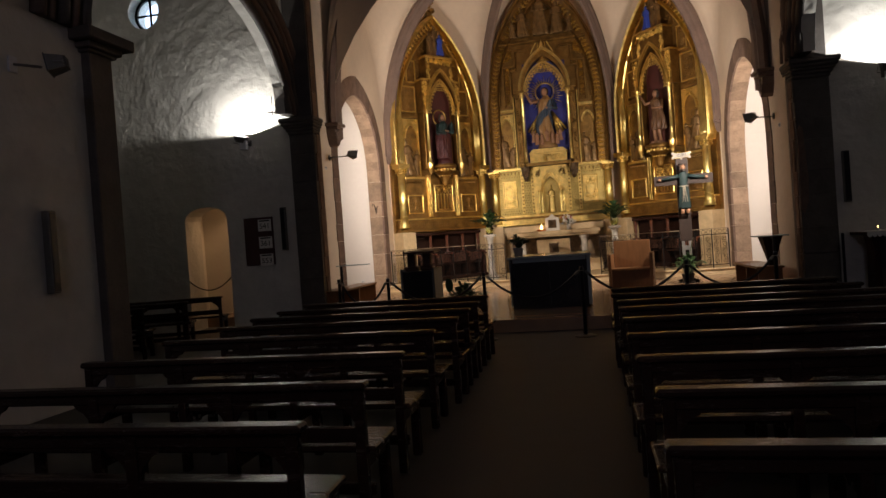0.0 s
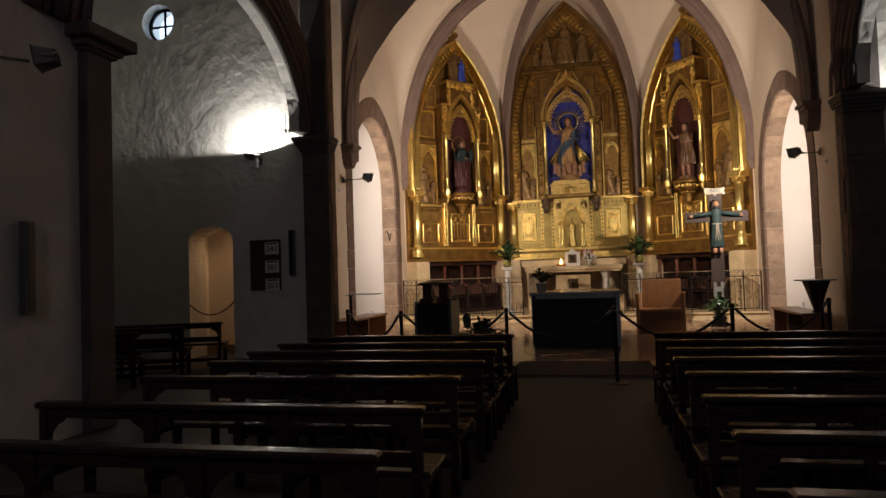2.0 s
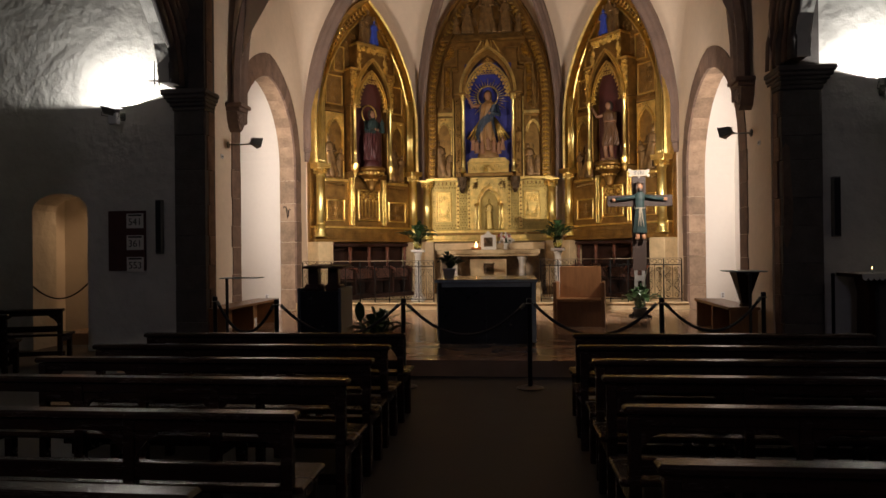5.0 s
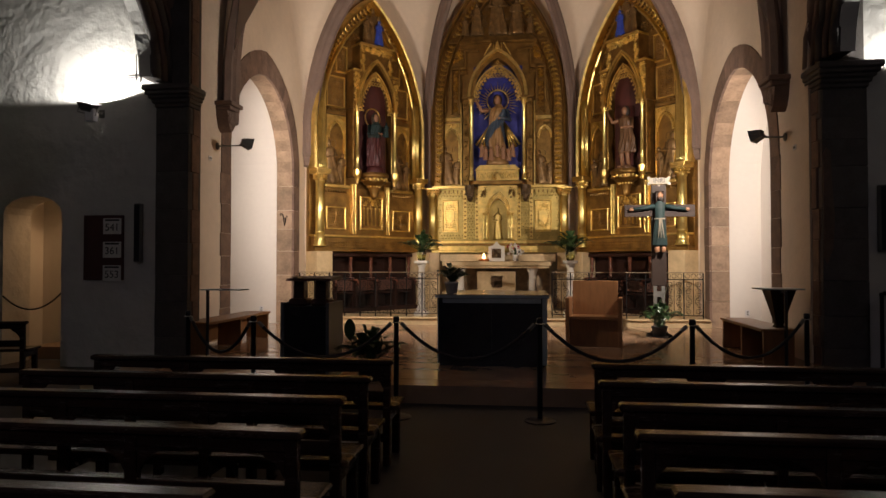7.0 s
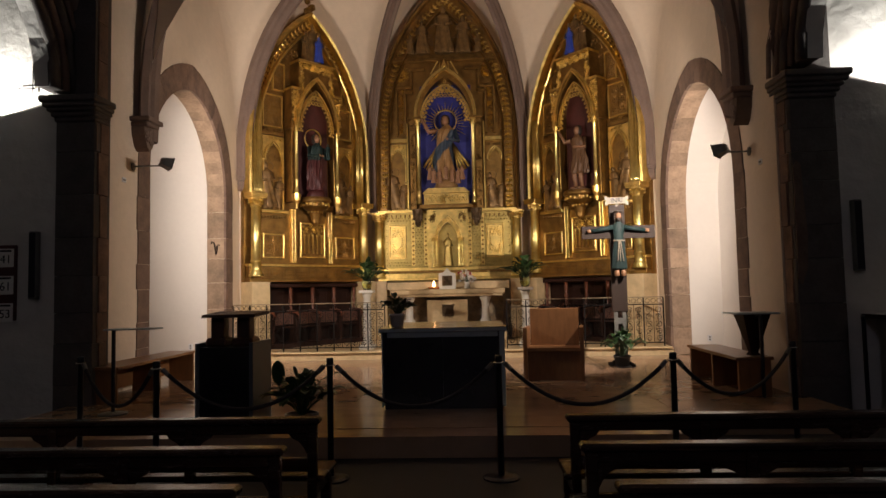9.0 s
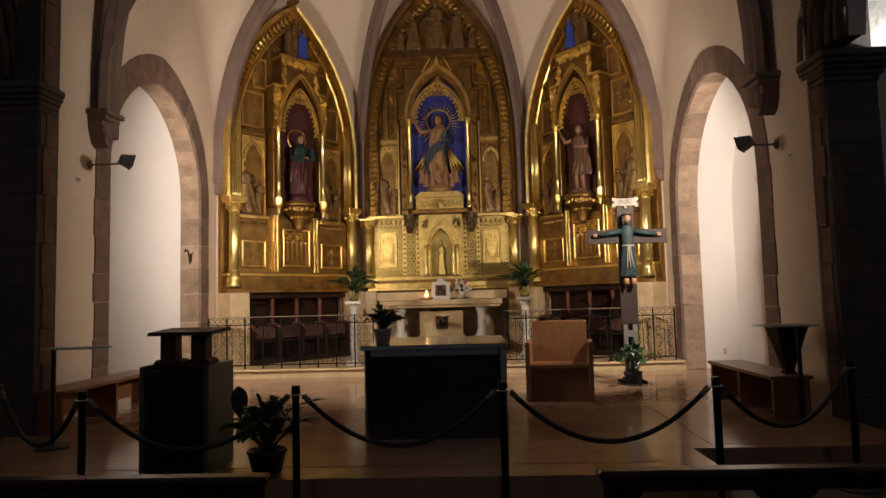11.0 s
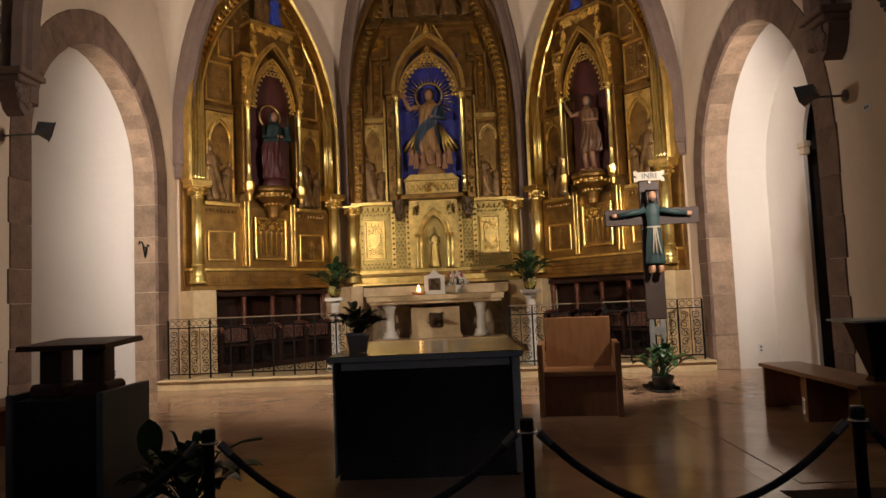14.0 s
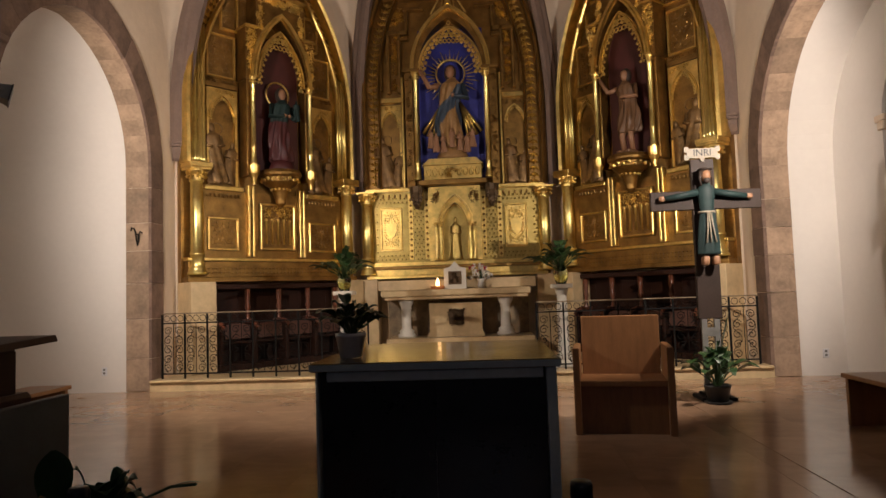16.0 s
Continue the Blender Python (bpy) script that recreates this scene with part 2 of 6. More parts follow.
def lathe(profile, steps=16, m=None, bm=None):
    """Turned solid from (radius, z) pairs."""
    bm = bm or bmesh.new()
    rings = []
    for r, z in profile:
        rings.append([bm.verts.new((r * math.cos(2 * math.pi * i / steps), r * math.sin(2 * math.pi * i / steps), z)) for i in range(steps)])
    for a, b in zip(rings, rings[1:]):
        for i in range(steps):
            bm.faces.new((a[i], a[(i + 1) % steps], b[(i + 1) % steps], b[i]))
    bm.faces.new(list(reversed(rings[0])))
    bm.faces.new(rings[-1])
    if m is not None:
        bmesh.ops.transform(bm, matrix=m, verts=[v for r in rings for v in r])
    return bm


def arch(half, spring, apex, n=12, centre=0.0):
    """Points (u, z) of a pointed arch from the left springing over the apex to the right."""
    h = apex - spring
    R = (half * half + h * h) / (2 * half)
    a1 = math.asin(min(1, h / R)) if h <= R else math.pi / 2
    left = []
    for i in range(n + 1):
        a = a1 * i / n
        left.append((centre + (R - half) - R * math.cos(a), spring + R * math.sin(a)))
    left[-1] = (centre, apex)
    return left + [(2 * centre - u, z) for u, z in reversed(left[:-1])]


def tube(path, radius, sides=8, bm=None, closed=False, taper=None):
    """A round bar along a path of points."""
    bm = bm or bmesh.new()
    path = [Vector(p) for p in path]
    rings = []
    k = len(path)
    up = Vector((0, 0, 1))
    for i, p in enumerate(path):
        if closed:
            d = path[(i + 1) % k] - path[i - 1]
        else:
            d = path[min(i + 1, k - 1)] - path[max(i - 1, 0)]
        d.normalize()
        ref = up if abs(d.dot(up)) < 0.95 else Vector((1, 0, 0))
        s = d.cross(ref).normalized()
        w = s.cross(d)
        r = radius if taper is None else radius * (1 + (taper - 1) * i / (k - 1))
        rings.append([bm.verts.new(p + (s * math.cos(2 * math.pi * j / sides) + w * math.sin(2 * math.pi * j / sides)) * r) for j in range(sides)])
    pairs = list(zip(rings, rings[1:])) + ([(rings[-1], rings[0])] if closed else [])
    for a, b in pairs:
        for j in range(sides):
            bm.faces.new((a[j], a[(j + 1) % sides], b[(j + 1) % sides], b[j]))
    if not closed:
        bm.faces.new(list(reversed(rings[0])))
        bm.faces.new(rings[-1])
    return bm


def sweep(path, profile, normal, bm=None):
    """A moulding: profile (out, forward) carried along a flat path of points; normal is the way 'forward'. 'out' points to the path's left."""
    bm = bm or bmesh.new()
    path = [Vector(p) for p in path]
    nrm = Vector(normal).normalized()
    rings = []
    k = len(path)
    for i, p in enumerate(path):
        d = (path[min(i + 1, k - 1)] - path[max(i - 1, 0)]).normalized()
        side = nrm.cross(d).normalized()
        rings.append([bm.verts.new(p + side * o + nrm * f) for o, f in profile])
    c = len(profile)
    for a, b in zip(rings, rings[1:]):
        for j in range(c):
            bm.faces.new((a[j], a[(j + 1) % c], b[(j + 1) % c], b[j]))
    bm.faces.new(list(reversed(rings[0])))
    bm.faces.new(rings[-1])
    return bm


# ---- the church ----
WX = 4.38            # inner face of the presbytery walls
SANCT = 0.20         # sanctuary floor
PRESB = 0.36         # floor behind the iron rail
APSE_Y, CORNER_X, CORNER_Y = 18.4, 1.95, 21.2
SIDES = ((-1, "west"), (1, "east"))
RECESS = {-1: (16.06, 1.58, 3.5, 5.2), 1: (15.92, 1.72, 3.1, 4.97)}     # by side: centre along y, half width, springing, apex
DEEP = {-1: 2.7, 1: 1.0}     # depth of each recess behind the wall's face

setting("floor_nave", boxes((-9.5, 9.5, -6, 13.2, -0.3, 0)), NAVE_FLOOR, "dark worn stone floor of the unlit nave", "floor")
SLABS = setting("floor_sanctuary", boxes((-4.4, 2.5, 10.68, 17.6, 0.002, SANCT - 0.004)), MARBLE, "polished beige marble sanctuary floor, one step up", "floor")
SLABS_E = setting("floor_sanctuary_east", boxes((2.502, 4.4, 11.5, 17.56, 0.002, SANCT - 0.004)), MARBLE, "polished beige marble floor beside the side recess", "floor")
for sign, side in SIDES:
    setting("floor_recess_" + side, boxes((sign * 4.4, sign * (WX + DEEP[sign]), 13.2, 17.7, 0.002, SANCT - 0.005)), MARBLE, "beige marble floor of the side recess", "floor")
bm = boxes((-4.40, 4.40, 17.62, 22.5, 0.004, PRESB - 0.04))
box(bm, -4.38, 4.38, 17.56, 22.5, PRESB - 0.04, PRESB, 0.012)
setting("floor_presbytery", bm, PALE_MARBLE, "pale marble step behind the iron altar rail", "floor")


def along_y(sign, x):
    """Frame whose u runs along y and whose depth runs away from the nave."""
    return Matrix(((0, sign, 0, sign * x), (1, 0, 0, 0), (0, 0, 1, 0), (0, 0, 0, 1)))


def notch(u0, u1, top, c, half, spring, apex, n=14):
    return [(u0, 0), (c - half, 0)] + arch(half, spring, apex, n, c) + [(c + half, 0), (u1, 0), (u1, top), (u0, top)]


def side_wall(sign, side):
    c, half, spring, apex = RECESS[sign]
    setting("wall_presbytery_" + side, prism(notch(13.0 if sign < 0 else 12.86, APSE_Y + 0.3, 9.5, c, half, spring, apex), 0.34, along_y(sign, WX)), PLASTER, "cream plastered presbytery wall with a pointed recess", "wall")
    # plastered lining of the deep recess, with an arched doorway through its back wall on the east
    deep = DEEP[sign]
    inner = notch(c - half - 0.12, c + 2.6, 6.2, c, half + 0.02, spring, apex + 0.02)
    setting("wall_recess_lining_" + side, prism(inner, deep - 0.34, along_y(sign, WX + 0.34)), WHITE, "white plastered lining of the arched recess", "wall")
    back = [(c - half - 0.12, 0), (c + 2.6, 0), (c + 2.6, 6.2), (c - half - 0.12, 6.2)]
    if sign > 0:
        door = arch(0.86, 3.36, 4.35, 10, 15.62)
        back = [(14.08, 0), (14.76, 0)] + door + [(16.48, 0), (18.5, 0), (18.5, 6.2), (14.08, 6.2)]
        setting("impost_" + side, boxes((5.33, 5.44, 16.36, 16.56, 3.38, 3.46), (5.34, 5.44, 16.4, 16.53, 3.28, 3.38), bevel=0.012), PLASTER, "pale moulded impost beside the dark doorway", "impost")
        # unseen dark box, added so that no sky light shows through the doorway
        setting("wall_behind_door_" + side, prism([(14.0, 0), (18, 0), (18, 5), (14.0, 5)], 0.1, along_y(sign, WX + 3.0)), DARKSTONE, "added dark wall that keeps the side doorway black", "wall")
        setting("wall_corridor_" + side, boxes((5.6, 7.37, 14.3, 14.4, 0, 5), (5.6, 7.37, 17.3, 17.4, 0, 5), (5.6, 7.37, 14.3, 17.4, 5, 5.1), (5.56, 7.37, 14.4, 17.3, -0.1, 0.0)), DARKSTONE, "added dark box that keeps sky light out of the side doorway", "wall")
    setting("wall_recess_" + side, prism(back, 0.2 if sign < 0 else 0.05, along_y(sign, WX + deep)), WHITE, "white plastered back wall of the arched recess", "wall")
    # stone surround: blocks up the jambs, voussoirs round the arch
    bed = thing("arch_" + side, Matrix.Identity(4), "pinkish dressed stone surround of the pointed recess", "stone arch")
    bed["kind"] = "structure"
    m = along_y(sign, WX)
    rnd = random.Random(5 + sign)

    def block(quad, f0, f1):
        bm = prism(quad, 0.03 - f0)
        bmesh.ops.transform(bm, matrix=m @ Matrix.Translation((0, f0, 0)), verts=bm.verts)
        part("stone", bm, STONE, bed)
        # reveal half of the block, in the paler copy that carries the lamplight
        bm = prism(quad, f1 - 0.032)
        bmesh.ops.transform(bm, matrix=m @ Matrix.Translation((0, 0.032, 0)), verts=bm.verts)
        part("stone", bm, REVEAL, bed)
    wide, g = 0.34, 0.006
    outer, inn = arch(half + wide, spring, apex + wide + (0.12 if sign < 0 else 0.04), 11, c), arch(half - 0.015, spring, apex - 0.015, 11, c)
    for i in range(len(inn) - 1):
        (a, b), (d, e) = (inn[i], inn[i + 1]), (outer[i + 1], outer[i])
        block([a, b, d, e], -0.012 - rnd.random() * 0.008, 0.375)
    for s in (-1, 1):
        z = SANCT
        while z < spring - 0.05:
            h = min(rnd.uniform(0.36, 0.62), spring - z)
            if spring - z - h < 0.2:
                h = spring - z
            u0, u1 = c + s * (half - 0.015), c + s * (half + wide + rnd.uniform(-0.02, 0.03))
            block([(u0, z + g), (u1, z + g), (u1, z + h), (u0, z + h)], -0.012 - rnd.random() * 0.008, 0.375)
            z += h


for sign, side in SIDES:
    side_wall(sign, side)

# ribbed vault
K = Vector((0, 17.6, 9.05))
SPRING = [(Vector(p), zs, e) for p, zs, e in (((-WX, 14.13, 0), 3.85, 2.8), ((-WX, APSE_Y, 0), 3.95, 2.4), ((-CORNER_X, CORNER_Y, 0), 4.9, 2.1), ((CORNER_X, CORNER_Y, 0), 4.9, 2.1), ((WX, APSE_Y, 0), 3.95, 2.4), ((WX, 13.67, 0), 3.85, 2.8))]
RISE = [8.2, 8.75, 9.75, 8.75, 8.2, 8.6]


def climb(s, e):
    return max(0, 1 - (1 - s) ** e) ** (1 / e)


def rib_path(base, zs, e, n=18):
    return ([Vector((base.x, base.y, 3.5))] if zs > 4.5 else []) + [Vector((base.x + (K.x - base.x) * s, base.y + (K.y - base.y) * s, zs + (K.z - zs) * climb(s, e))) for s in [(j / n) ** 2 for j in range(n + 1)]]


vault = bmesh.new()
for i in range(6):
    (a, za, ea), (b, zb, eb) = SPRING[i], SPRING[(i + 1) % 6]
    grid = []
    for v, h in arch(0.5, 0, 1, 10, 0.5):
        base, zs, e = a.lerp(b, v), za + (zb - za) * v, ea + (eb - ea) * v
        h = zs + (RISE[i] - zs) * h
        grid.append([vault.verts.new((base.x + (K.x - base.x) * s, base.y + (K.y - base.y) * s, h + (K.z + 0.12 - h) * climb(s, e))) for s in [(j / 14) ** 2 for j in range(15)]])
    for p, q in zip(grid, grid[1:]):
        for j in range(14):
            vault.faces.new((p[j], p[j + 1], q[j + 1], q[j]))
bmesh.ops.remove_doubles(vault, verts=vault.verts, dist=0.002)
setting("ceiling_apse", vault, PLASTER, "cream plastered ribbed vault over the apse", "ceiling", True)
for i, ((base, zs, e), w) in enumerate(zip(SPRING, (0.19, 0.15, 0.13, 0.13, 0.15, 0.19))):
    path = rib_path(base, zs, e)
    flat = (K - base).cross(Vector((0, 0, 1))).normalized()
    inward = Vector((K.x - base.x, K.y - base.y, 0)).normalized()
    prof = [(-w, 0), (-w, 0.10), (-w * 0.72, 0.14), (-w * 0.66, 0.2), (-w * 0.3, 0.28), (w * 0.3, 0.28), (w * 0.66, 0.2), (w * 0.72, 0.14), (w, 0.10), (w, 0)]
    bm = bmesh.new()
    rings = []
    for j, p in enumerate(path):
        d = (path[min(j + 1, len(path) - 1)] - path[max(j - 1, 0)]).normalized()
        down = flat.cross(d).normalized()
        if down.dot(inward) < 0 and j < 3 or down.z > 0.02:
            down = -down
        rings.append([bm.verts.new(p + flat * o + down * f) for o, f in prof])
    for a, b in zip(rings, rings[1:]):
        for j in range(len(prof)):
            bm.faces.new((a[j], a[(j + 1) % len(prof)], b[(j + 1) % len(prof)], b[j]))
    bm.faces.new(rings[0])
    setting("vault_rib", bm, RIBSTONE, "grey stone rib rising to the apse vault", "vault rib")
bm = lathe([(0.02, K.z - 0.35), (0.2, K.z - 0.33), (0.3, K.z - 0.26), (0.3, K.z - 0.12), (0.34, K.z - 0.08), (0.34, K.z + 0.1)], 20, Matrix.Translation((K.x, K.y, 0)))
setting("keystone", bm, RIBSTONE, "round carved stone boss at the vault's crown", "keystone")


def corbel(m, name, material, scale=1.0, label="worn carved stone corbel under a vault rib"):
    bm = bmesh.new()
    box(bm, -0.22, 0.22, -0.02, 0.30, 0, 0.07, 0.012)
    box(bm, -0.18, 0.18, -0.02, 0.26, -0.07, 0, 0.015)
    prism([(-0.17, -0.08), (0.17, -0.08), (0.15, -0.2), (0.08, -0.36), (0, -0.42), (-0.08, -0.36), (-0.15, -0.2)], 0.2, None, bm)
    for i in range(9):
        a, r = i * 2.4, 0.03 + 0.09 * (i / 9)
        bmesh.ops.create_icosphere(bm, subdivisions=1, radius=0.055, matrix=Matrix.Translation((r * math.cos(a), 0.2, -0.2 + r * math.sin(a))) @ Matrix.Diagonal((1, 0.6, 1.2, 1)))
    bmesh.ops.scale(bm, vec=(scale, scale, scale), verts=bm.verts)
    bmesh.ops.transform(bm, matrix=m, verts=bm.verts)
    setting(name, bm, material, label, "corbel")


for s, side in SIDES:
    corbel(pose(s * WX, 14.11 if s < 0 else 13.65, 4.1, 0, 0, 90 * s), "corbel_" + side, RIBSTONE, 1.0)
    corbel(pose(s * WX, APSE_Y - 0.08, 3.98, 0, 0, 62 * s), "corbel_" + side, RIBSTONE, 0.62)

APSE = []
for i, name in ((1, "northwest"), (2, "north"), (3, "northeast")):
    a, b = SPRING[i][0], SPRING[i + 1][0]
    w, d = (b - a).length, (b - a).normalized()
    pts = [(-0.05, 0), (-0.05, 11), (w + 0.05, 11), (w + 0.05, 0)]
    n = Vector((-d.y, d.x, 0))
    m = Matrix(((d.x, n.x, 0, a.x), (d.y, n.y, 0, a.y), (0, 0, 1, 0), (0, 0, 0, 1)))
    APSE.append((m, w))
    setting("wall_apse_" + name, prism(pts, 0.5, m), PLASTER, "cream plastered apse wall behind the altarpiece", "wall")

# wall over the opening between nave and presbytery, high up
setting("wall_over_vault", prism([(-5.2, 8.0)] + [(u, z) for u, z in arch(4.5, 8.0, 9.6, 10)] + [(5.2, 8.0), (5.2, 12), (-5.2, 12)], 0.3, Matrix.Translation((0, 14.0, 0))), PLASTER, "plaster wall over the apse vault", "wall")

# piers, chapel openings, chapel and nave walls
CHAP = (9.65, 2.57, 4.10, 1.80)      # centre along y, half width, springing, rise of the low chapel arch


def basket(half, rise, c=9.65, z0=4.10, n=20):
    return [(c - half * math.cos(math.pi * i / n), z0 + rise * math.sin(math.pi * i / n)) for i in range(n + 1)]


def dark_pier(sign, side):
    """Pier with its moulded capital; each course coloured dark towards the nave, pinkish on its inner face."""
    p = thing("pier_" + side, Matrix.Identity(4), "tall stone pier with a moulded capital, dark towards the nave", "pier")
    p["kind"] = "structure"
    xi, xo, ys, yn = (4.09, 4.60, 12.54, 12.83) if sign < 0 else (4.41, 4.97, 12.58, 12.94)
    rnd = random.Random(11 + sign)
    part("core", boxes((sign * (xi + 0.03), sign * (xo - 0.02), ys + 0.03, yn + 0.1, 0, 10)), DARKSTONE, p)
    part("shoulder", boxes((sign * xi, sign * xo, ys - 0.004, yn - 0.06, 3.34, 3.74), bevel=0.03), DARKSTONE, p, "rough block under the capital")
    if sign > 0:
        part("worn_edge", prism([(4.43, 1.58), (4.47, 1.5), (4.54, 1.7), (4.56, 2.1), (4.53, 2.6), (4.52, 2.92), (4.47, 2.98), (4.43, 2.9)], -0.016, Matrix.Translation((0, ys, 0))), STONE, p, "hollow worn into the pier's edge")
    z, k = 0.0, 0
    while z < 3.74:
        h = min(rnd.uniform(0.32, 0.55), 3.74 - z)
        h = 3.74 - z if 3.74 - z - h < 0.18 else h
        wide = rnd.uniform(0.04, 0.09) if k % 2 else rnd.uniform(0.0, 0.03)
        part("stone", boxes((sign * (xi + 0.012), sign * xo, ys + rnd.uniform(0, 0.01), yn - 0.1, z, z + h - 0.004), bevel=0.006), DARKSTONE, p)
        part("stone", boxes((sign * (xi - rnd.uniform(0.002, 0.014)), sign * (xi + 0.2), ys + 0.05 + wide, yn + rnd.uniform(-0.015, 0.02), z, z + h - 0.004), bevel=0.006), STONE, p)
        z += h
        k += 1
    cap = bmesh.new()
    for o, z0, z1 in ((0.02, 3.74, 3.80), (0.05, 3.80, 3.86), (0.085, 3.86, 3.91), (0.12, 3.91, 3.97), (0.15, 3.97, 4.05)):
        box(cap, sign * (xi - o * 0.5), sign * (xo + o), ys - o, yn + o * 0.4, z0, z1, 0.014)
    part("capital", cap, DARKSTONE, p, "moulded grey stone capital")
    z = 4.05
    while z < 9.0:
        part("stone", boxes((sign * (xi + 0.01), sign * (xo - 0.05), ys + 0.08, yn, z, z + 0.496), bevel=0.006), STONE, p)
        z += 0.5


def nave_side(sign, side):
    c, half, spring, rise = CHAP
    arc = basket(half, rise)
    wall = [(-6.0, 0), (arc[0][0], 0)] + arc + [(arc[-1][0], 4.1), (12.23, 4.1), (12.23, 11.6), (-6.0, 11.6)]
    setting("wall_nave_" + side, prism(wall, 0.2, along_y(sign, 4.47)), CHAPEL_PLASTER, "dim plastered nave wall with a wide chapel arch", "wall")
    bm = prism(basket(half + 0.8, rise + 0.86) + list(reversed(basket(half + 0.01, rise + 0.01))), 0.2, along_y(sign, 4.44))
    setting("arch_band_" + side, bm, DARKSTONE, "dark stone band of the chapel arch", "arch band")
    # roll mouldings of the chapel arch
    for k, (grow, f0, r) in enumerate(((0.06, 0.02, 0.075), (0.24, -0.01, 0.05), (0.40, 0.0, 0.08), (0.58, -0.01, 0.05), (0.74, -0.01, 0.085))):
        bm = tube([(sign * (4.44 + f0), u, z) for u, z in basket(half + grow, rise + grow * 1.07)], r, 8)
        setting("arch_moulding_" + side, bm, DARKSTONE if k in (0, 2) else RIBSTONE, "grey stone roll moulding of the chapel arch", "arch moulding", True)
    # far pier of the chapel arch
    p = thing("pilaster_" + side, Matrix.Identity(4), "dark stone pilaster with a moulded cornice", "pilaster")
    p["kind"] = "structure"
    part("shaft", boxes((sign * 4.36, sign * 4.72, 6.95, 7.31, 0, 3.9), bevel=0.012), DARKSTONE, p)
    for o, z0, z1 in ((0.04, 3.86, 3.9), (0.08, 3.9, 3.97), (0.17, 3.97, 4.1)):
        part("cornice_moulding", boxes((sign * (4.36 - o), sign * 4.72, 6.95 - o, 7.31 + o * 1.2, z0, z1), bevel=0.012), DARKSTONE, p)


for sign, side in SIDES:
    dark_pier(sign, side)
    nave_side(sign, side)
    setting("wall_outer_" + side, boxes((sign * 9.5, sign * 9.9, -6, 13.4, 0, 12)), CHAPEL_PLASTER, "outer plastered chapel wall", "wall")

# west chapel wall with round window and low arched opening; u = x
OC = (-7.61, 6.58, 0.35)


def circle(cx, cz, r, n=32, back=False):
    return [(cx + r * math.cos(2 * math.pi * i / n), cz + r * math.sin(2 * math.pi * i / n)) for i in (range(n, -1, -1) if back else range(n + 1))]


low = [(-7.02, 0), (-7.02, 2.24)] + [(-6.55 + 0.47 * math.cos(a), 2.24 + 0.26 * math.sin(a)) for a in [math.pi * (1 - k / 8) for k in range(1, 8)]] + [(-6.08, 2.24), (-6.08, 0)]
west = bmesh.new()
prism([(-9.5, 0)] + low + [(-4.6, 0), (-4.6, 5.4), (-9.5, 5.4)], 0.55, Matrix.Translation((0, 12.58, 0)), west)
half_r = [(OC[0], 5.4), (-4.6, 5.4), (-4.6, 12), (OC[0], 12)] + [(OC[0] + 0.35 * math.sin(a), OC[1] + 0.35 * math.cos(a)) for a in [math.pi * k / 16 for k in range(17)]]
half_l = [(OC[0], 12), (-9.5, 12), (-9.5, 5.4), (OC[0], 5.4)] + [(OC[0] - 0.35 * math.sin(a), OC[1] - 0.35 * math.cos(a)) for a in [math.pi * k / 16 for k in range(17)]]
prism(half_r, 0.55, Matrix.Translation((0, 12.58, 0)), west)
prism(half_l, 0.55, Matrix.Translation((0, 12.58, 0)), west)
setting("wall_chapel_west", west, CHAPEL_PLASTER, "grey uneven plaster chapel wall with a round window", "wall")
setting("wall_chapel_east", boxes((4.6, 9.5, 12.63, 13.0, 0, 12)), CHAPEL_PLASTER, "grey plastered chapel wall beside the pier", "wall")
setting("wall_passage", boxes((-7.6, -5.73, 14.15, 14.3, 0, 3), (-7.8, -7.6, 13.13, 14.3, 0, 3), (-7.8, -5.73, 13.13, 14.3, 3, 3.2), (-5.9, -5.73, 13.13, 14.15, 0, 3)), WHITE, "plastered walls of the passage behind the low opening", "wall")
setting("wall_back", boxes((-9.9, 9.9, -6.4, -6, 0, 12)), CHAPEL_PLASTER, "plastered back wall of the nave", "wall")
bm = sweep([(0.6 + 0.8 * math.cos(6.283 * i / 32), -6.0, 6.2 + 0.8 * math.sin(6.283 * i / 32)) for i in range(33)], [(-0.05, 0), (-0.05, 0.06), (0.1, 0.06), (0.1, 0)], (0, 1, 0))
setting("window_entrance", bm, STONE, "round stone window frame over the entrance", "window")
setting("ceiling_nave", boxes((-9.9, 9.9, -6.4, 14.4, 11.6, 12)), CHAPEL_PLASTER, "plain plastered nave ceiling", "ceiling")
setting("wall_north_end", boxes((-9.9, -7.82, 13.2, 13.4, 0, 12), (-7.82, -4.8, 13.2, 13.4, 3.25, 12), (6.3, 9.9, 13.0, 13.3, 0, 12), bevel=0), CHAPEL_PLASTER, "plain end wall behind the chapels", "wall")

win = thing("window_oculus", Matrix.Translation((OC[0], 12.83, OC[1])), "round leaded window with a white cross bar, daylight behind", "round window")
win["kind"] = "structure"
part("frame", sweep([(0.34 * math.cos(2 * math.pi * i / 32), 0, 0.34 * math.sin(2 * math.pi * i / 32)) for i in range(33)], [(-0.015, -0.03), (0.03, -0.03), (0.03, 0.03), (-0.015, 0.03)], (0, -1, 0)), IRON, win)
part("mullion", boxes((-0.33, 0.33, -0.02, 0.02, -0.016, 0.016), (-0.016, 0.016, -0.021, 0.021, -0.33, 0.33)), IRON, win)
pane = part("pane", lathe([(0.325, 0), (0.325, 0.006)], 32, pose(0, 0.012, 0, 90)), GLASS, win)
pane.visible_shadow = False
